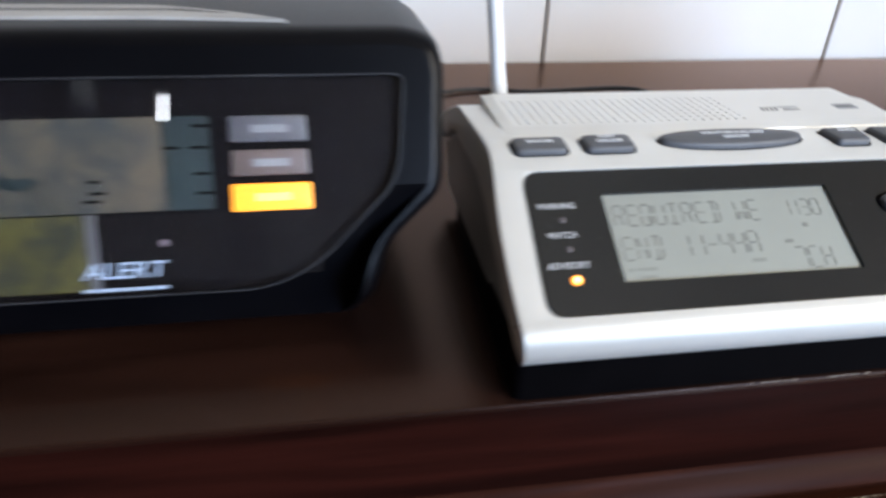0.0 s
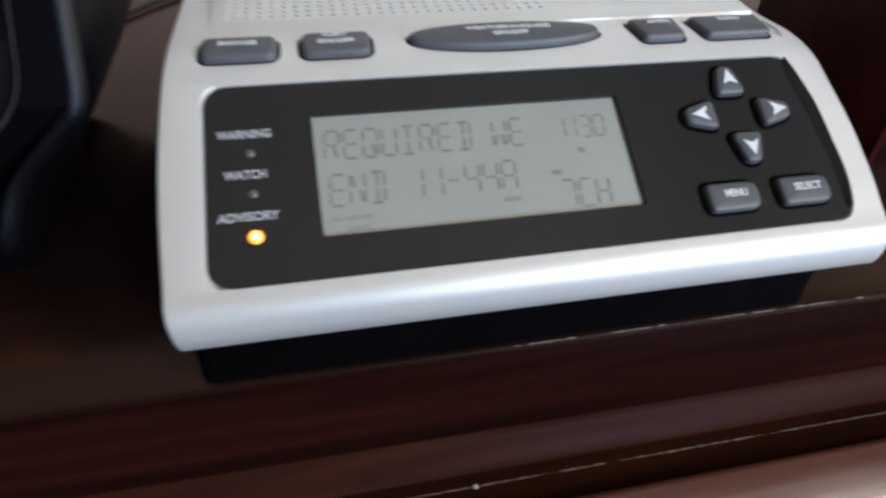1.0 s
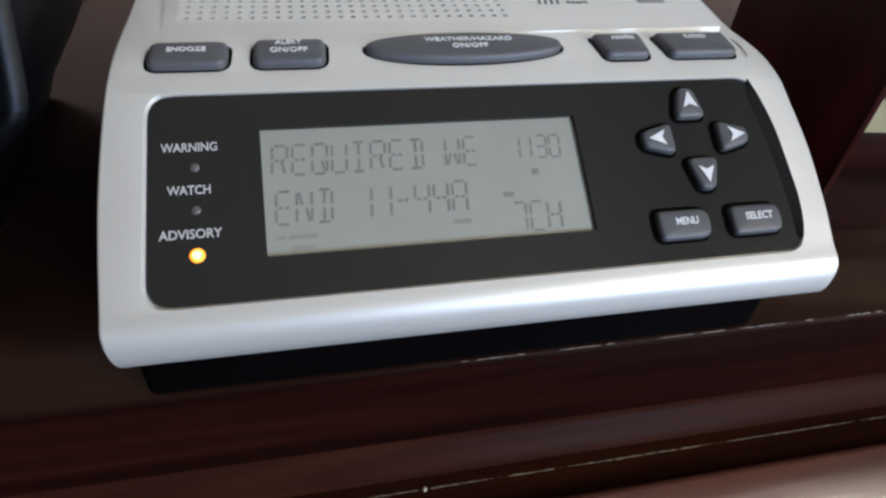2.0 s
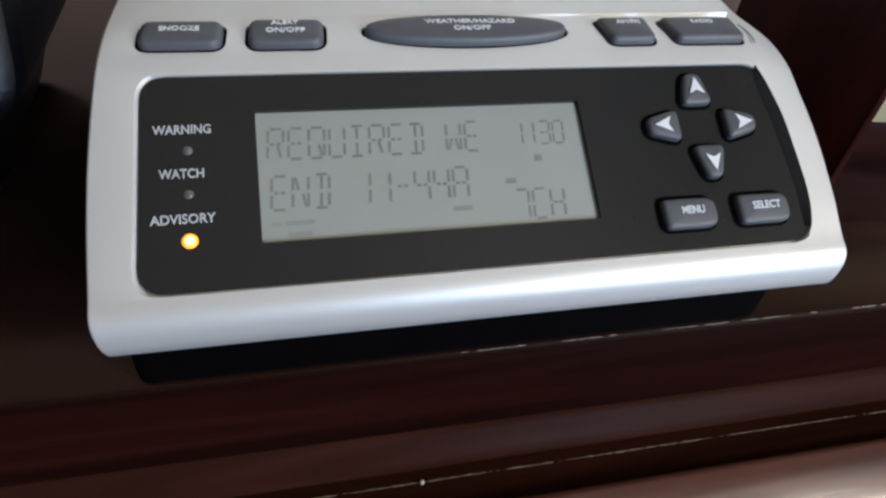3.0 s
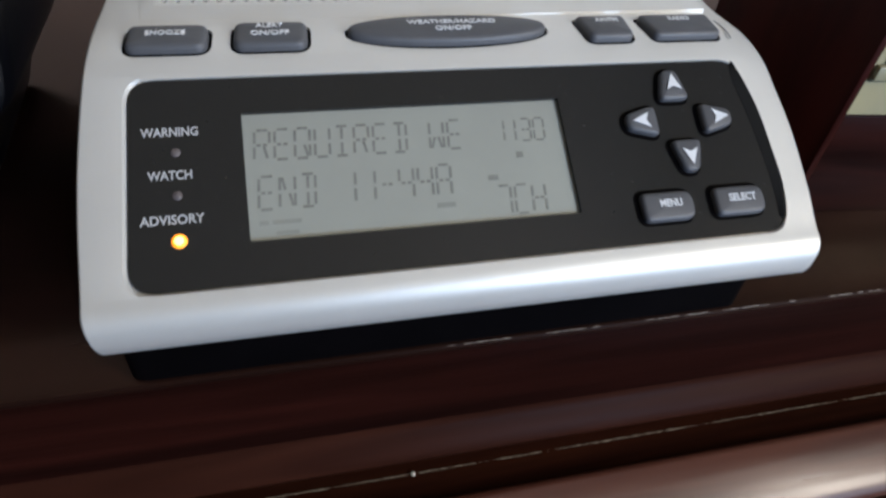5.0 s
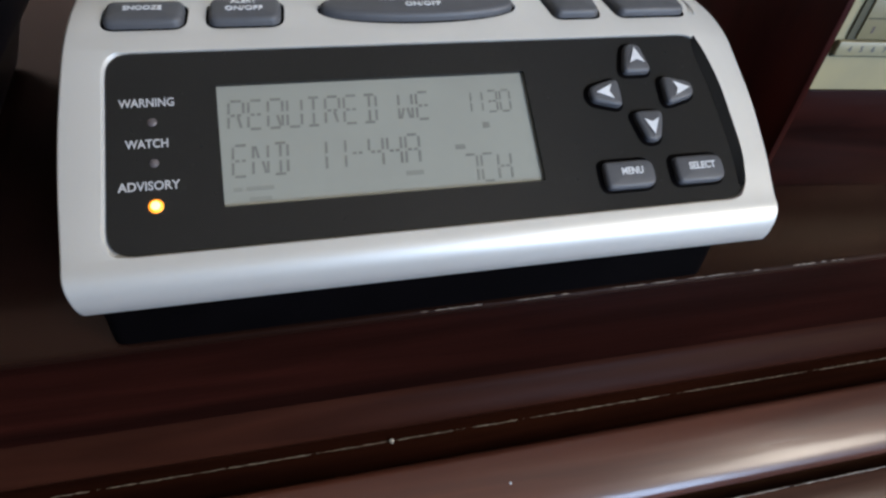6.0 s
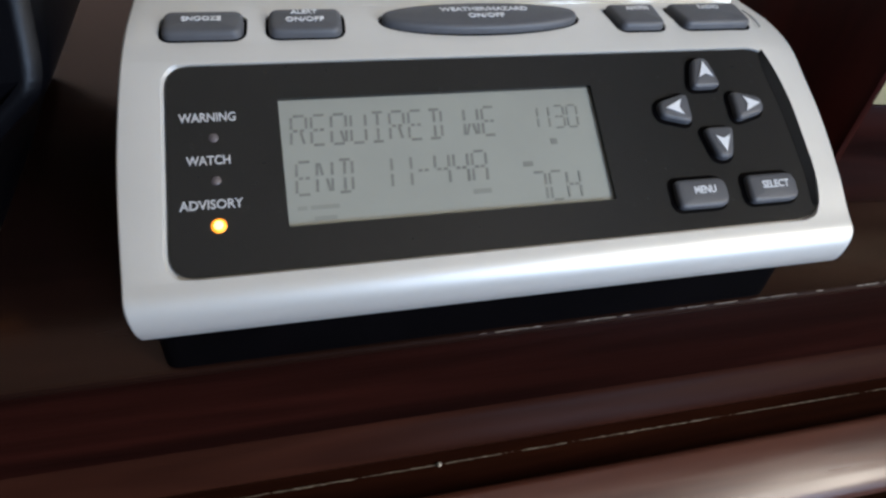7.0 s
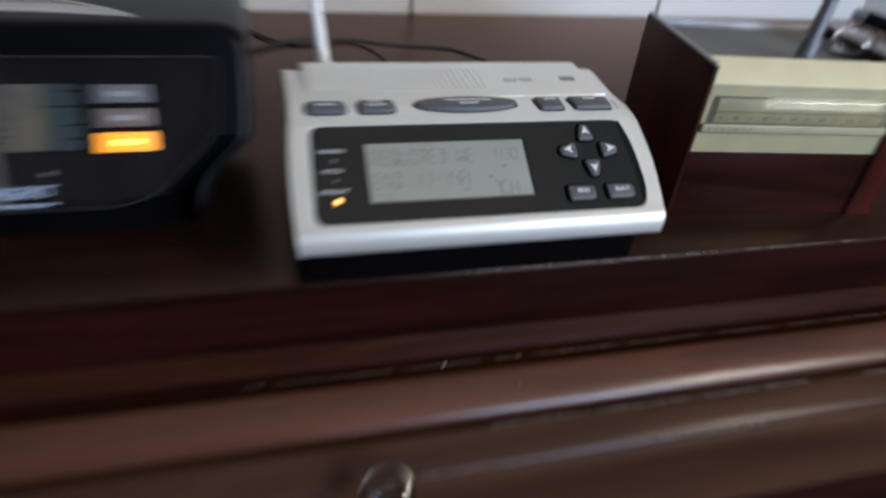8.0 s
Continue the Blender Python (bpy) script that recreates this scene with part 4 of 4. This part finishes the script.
TOPBAR = rounded([(-0.190, 0.0800), (-0.105, 0.0800), (-0.062, 0.0745), (-0.075, 0.0850), (-0.105, 0.1010), (-0.190, 0.1030)], [0.004, 0.01, 0.002, 0.01, 0.01, 0.004], 5)
topbar = pad(TOPBAR, 0.1030, 0.1049, 0.0008, 3)
TOPBAR_GROOVE = rounded([(-0.188, 0.0905), (-0.100, 0.0900), (-0.082, 0.0850), (-0.098, 0.0925), (-0.188, 0.0930)], 0.001, 3)
SCREEN_RIM = bm
bar = part("pale_bar", topbar, KEY_PALE, monitor, "pale grey tapering bar on the top")
part("bar_groove", pad(TOPBAR_GROOVE, 0.1046, 0.1051), CASE_TOP, bar, "dark groove", 0)
part("screen_rim", SCREEN_RIM, RIM_GREY, monitor, "thin grey screen rim")


# ---- the small wooden receiver ----
receiver = thing("vintage_receiver", "dark red wooden tabletop receiver with an aged cream front and dial", "receiver")
BM = pose(0.2190, 0.0462, 0, 0, 0, -6.0)
BW, BD, BH = 0.1225, 0.092, 0.0925


def rpart(name, bm, mat, label="", parent=receiver, smooth=40):
    bm.transform(BM)
    return part(name, bm, mat, parent, label, smooth)


T = 0.0026
for x, w in ((0.0, T), (BW - T, 0.016)):
    side = rpart("side_panel", solid(x, x + w, -0.0015 if x else 0.0, BD, 0.0, BH - 0.0016, 0.0006), WOOD_BOX, "dark red mahogany side panel")
    rpart("edge_highlight", solid(x + 0.0003, x + w - 0.0003, 0.0004, BD - 0.0004, BH - 0.0015, BH, 0.0004), EDGE_HIGHLIGHT, "grey strip painted as the highlight along the top edge", side)
rpart("back_panel", solid(T + 0.0002, BW - T - 0.0002, BD - T, BD - 0.0004, 0.0, 0.0818), WOOD_BOX)
rpart("lower_front", solid(T + 0.0002, BW - T - 0.0002, 0.0006, 0.006, 0.0, 0.0405, 0.0004), WOOD, "dark wooden plinth below the dial")
rpart("top_plate", solid(T + 0.0002, BW - T - 0.0002, 0.0185, BD - T - 0.0002, 0.082, 0.0850), GREY_TOP, "smooth grey top plate")
rpart("back_rail", solid(T + 0.0002, BW - T - 0.0002, BD - T, BD - 0.0004, 0.0819, BH - 0.0035, 0.0004), EDGE_HIGHLIGHT)
fascia = [(0.0008, 0.0410), (0.0008, 0.0808), (0.0183, 0.0808), (0.0183, 0.0410)]
rpart("fascia", sweep_x(fascia, T + 0.0002, BW - T - 0.0002), CREAM, "aged cream plastic front", receiver, 30)
cap = [(0.0006, 0.0810), (0.0006, 0.0822), (0.0022, 0.0836), (0.0172, 0.0908), (0.0183, 0.0900), (0.0183, 0.0810)]
rpart("fascia_cap", sweep_x(cap, T + 0.0002, BW - T - 0.0002), CREAM_LIT, "sloping cream top strip, lightened in its colour as if lit from above", receiver, 30)
rpart("dial_recess", solid(0.0062, BW - 0.0062, 0.0001, 0.0009, 0.0590, 0.0745), SEAM, "dark gap round the dial")
dial = rpart("dial_plate", solid(0.0088, BW - 0.0088, -0.0006, 0.0005, 0.0594, 0.0738, 0.0003), OLIVE, "pale cream dial plate with worn markings")
rpart("dial_line", solid(0.0092, BW - 0.0092, -0.0008, -0.0005, 0.0660, 0.0664), SEAM, "", dial)
for k in range(11):
    rpart("dial_mark", solid(0.0125 + 0.0088 * k, 0.0125 + 0.0088 * k + (0.0016 if k % 2 else 0.0008), -0.0007, -0.0005, 0.0615, 0.0636), LENS_OFF, "", dial)
strip = rpart("number_strip", solid(0.0036, BW - 0.0036, -0.0014, 0.0007, 0.0540, 0.0588, 0.0005), CREAM_PALE, "pale strip with printed dial numbers")
for k, c in enumerate("4567890"):
    lettering("printed_number", c, 0.0026, BM @ Matrix.Translation((0.0078 + 0.0041 * k, -0.0014, 0.0564)) @ Matrix.Rotation(math.pi / 2, 4, 'X'), PRINT_DARK, strip)
rpart("strip_line", solid(0.0036, BW - 0.0036, 0.0000, 0.0008, 0.0532, 0.0538), SEAM)
cov = rounded([(0.0002, 0.0700), (0.0002, 0.0758), (-0.0060, 0.0758), (-0.0060, 0.0700)], [0.0005, 0.0005, 0.0025, 0.0025], 6)
rpart("clear_bar", sweep_x(cov, 0.0380, 0.1060), CLEAR, "clear rounded acrylic cover over part of the dial").visible_shadow = False

# what stands on the receiver
stand = thing("rod_antenna", "dull steel rod antenna standing on the wooden receiver", "antenna")
for p0, p1, r0, r1, nm in (((0.0705, 0.0285, 0.0850), (0.0720, 0.0295, 0.0985), 0.0056, 0.0050, "socket"), ((0.0720, 0.0295, 0.0980), (0.0860, 0.0390, 0.200), 0.0040, 0.0034, "rod")):
    bm = tube([p0, p1], r0, 14, r1)
    bm.transform(BM)
    part(nm, bm, GREY_ROD, stand)
jar_m = BM @ pose(0.112, 0.045, 0.0850)
jar = thing("glass_jar", "small clear glass jar lying on the receiver's top", "jar")
bm = bmesh.new()
prof = [(0.0, 0.0005), (0.0105, 0.0005), (0.0120, 0.002), (0.0122, 0.010), (0.0105, 0.0135), (0.0085, 0.0150), (0.0085, 0.0165), (0.0070, 0.0165), (0.0070, 0.0145), (0.0095, 0.0125), (0.0108, 0.0095), (0.0106, 0.003), (0.0, 0.0025)]
rings = [[bm.verts.new((r * math.cos(2 * math.pi * k / 24), r * math.sin(2 * math.pi * k / 24), z)) for k in range(24)] for r, z in prof]
for a, b in zip(rings, rings[1:]):
    for k in range(24):
        bm.faces.new((a[k], a[(k + 1) % 24], b[(k + 1) % 24], b[k]))
bmesh.ops.remove_doubles(bm, verts=bm.verts[:], dist=1e-6)
bm.transform(jar_m)
part("jar_body", bm, CLEAR, jar)
pen = thing("marker_pen", "black marker pen leaning on the glass jar", "pen")
bm = tube([(0.118, 0.052, 0.1060), (0.160, 0.030, 0.0970)], 0.0042, 12)
bm.transform(BM)
part("pen_body", bm, BLACK, pen)
bm = tube([(0.112, 0.055, 0.1072), (0.1178, 0.0521, 0.1060)], 0.0034, 12, 0.0042)
bm.transform(BM)
part("pen_cap", bm, STEEL, pen)

# a knob-like glass shape, added on the lower moulding for a faint bright mark
knob = thing("added_glass_shape", "small clear glass shape added on the lower moulding", "stopper")
prof = [(0.0, 0.0), (0.0060, 0.0), (0.0062, 0.0015), (0.0040, 0.0035), (0.0042, 0.0055), (0.0080, 0.0085), (0.0098, 0.0125), (0.0092, 0.0165), (0.0065, 0.0195), (0.0, 0.0205)]
bm = bmesh.new()
rings = [[bm.verts.new((0.0320 + 1.35 * r * math.cos(2 * math.pi * k / 20), -0.0690 + 1.35 * r * math.sin(2 * math.pi * k / 20), -0.0826 + 1.3 * z)) for k in range(20)] for r, z in prof]
for a, b in zip(rings, rings[1:]):
    for k in range(20):
        bm.faces.new((a[k], a[(k + 1) % 20], b[(k + 1) % 20], b[k]))
bmesh.ops.remove_doubles(bm, verts=bm.verts[:], dist=1e-6)
part("glass_body", bm, CLEAR, knob)

# boards of the wall, with narrow joints between them
BOARD = 0.2931
mesh = finish(solid(0.0017, BOARD - 0.0017, 0.0, 0.0138, FLOOR, CEIL, 0.0012, 1), "wall_board", WHITE_PAINT, 0)
k = math.floor((RX0 - 0.142) / BOARD) + 1
while 0.142 + (k + 1) * BOARD < RX1:
    b = new("wall_board", mesh)
    b.parent = wall_north
    b.location = (0.142 + k * BOARD, WALL_Y, 0)
    k += 1
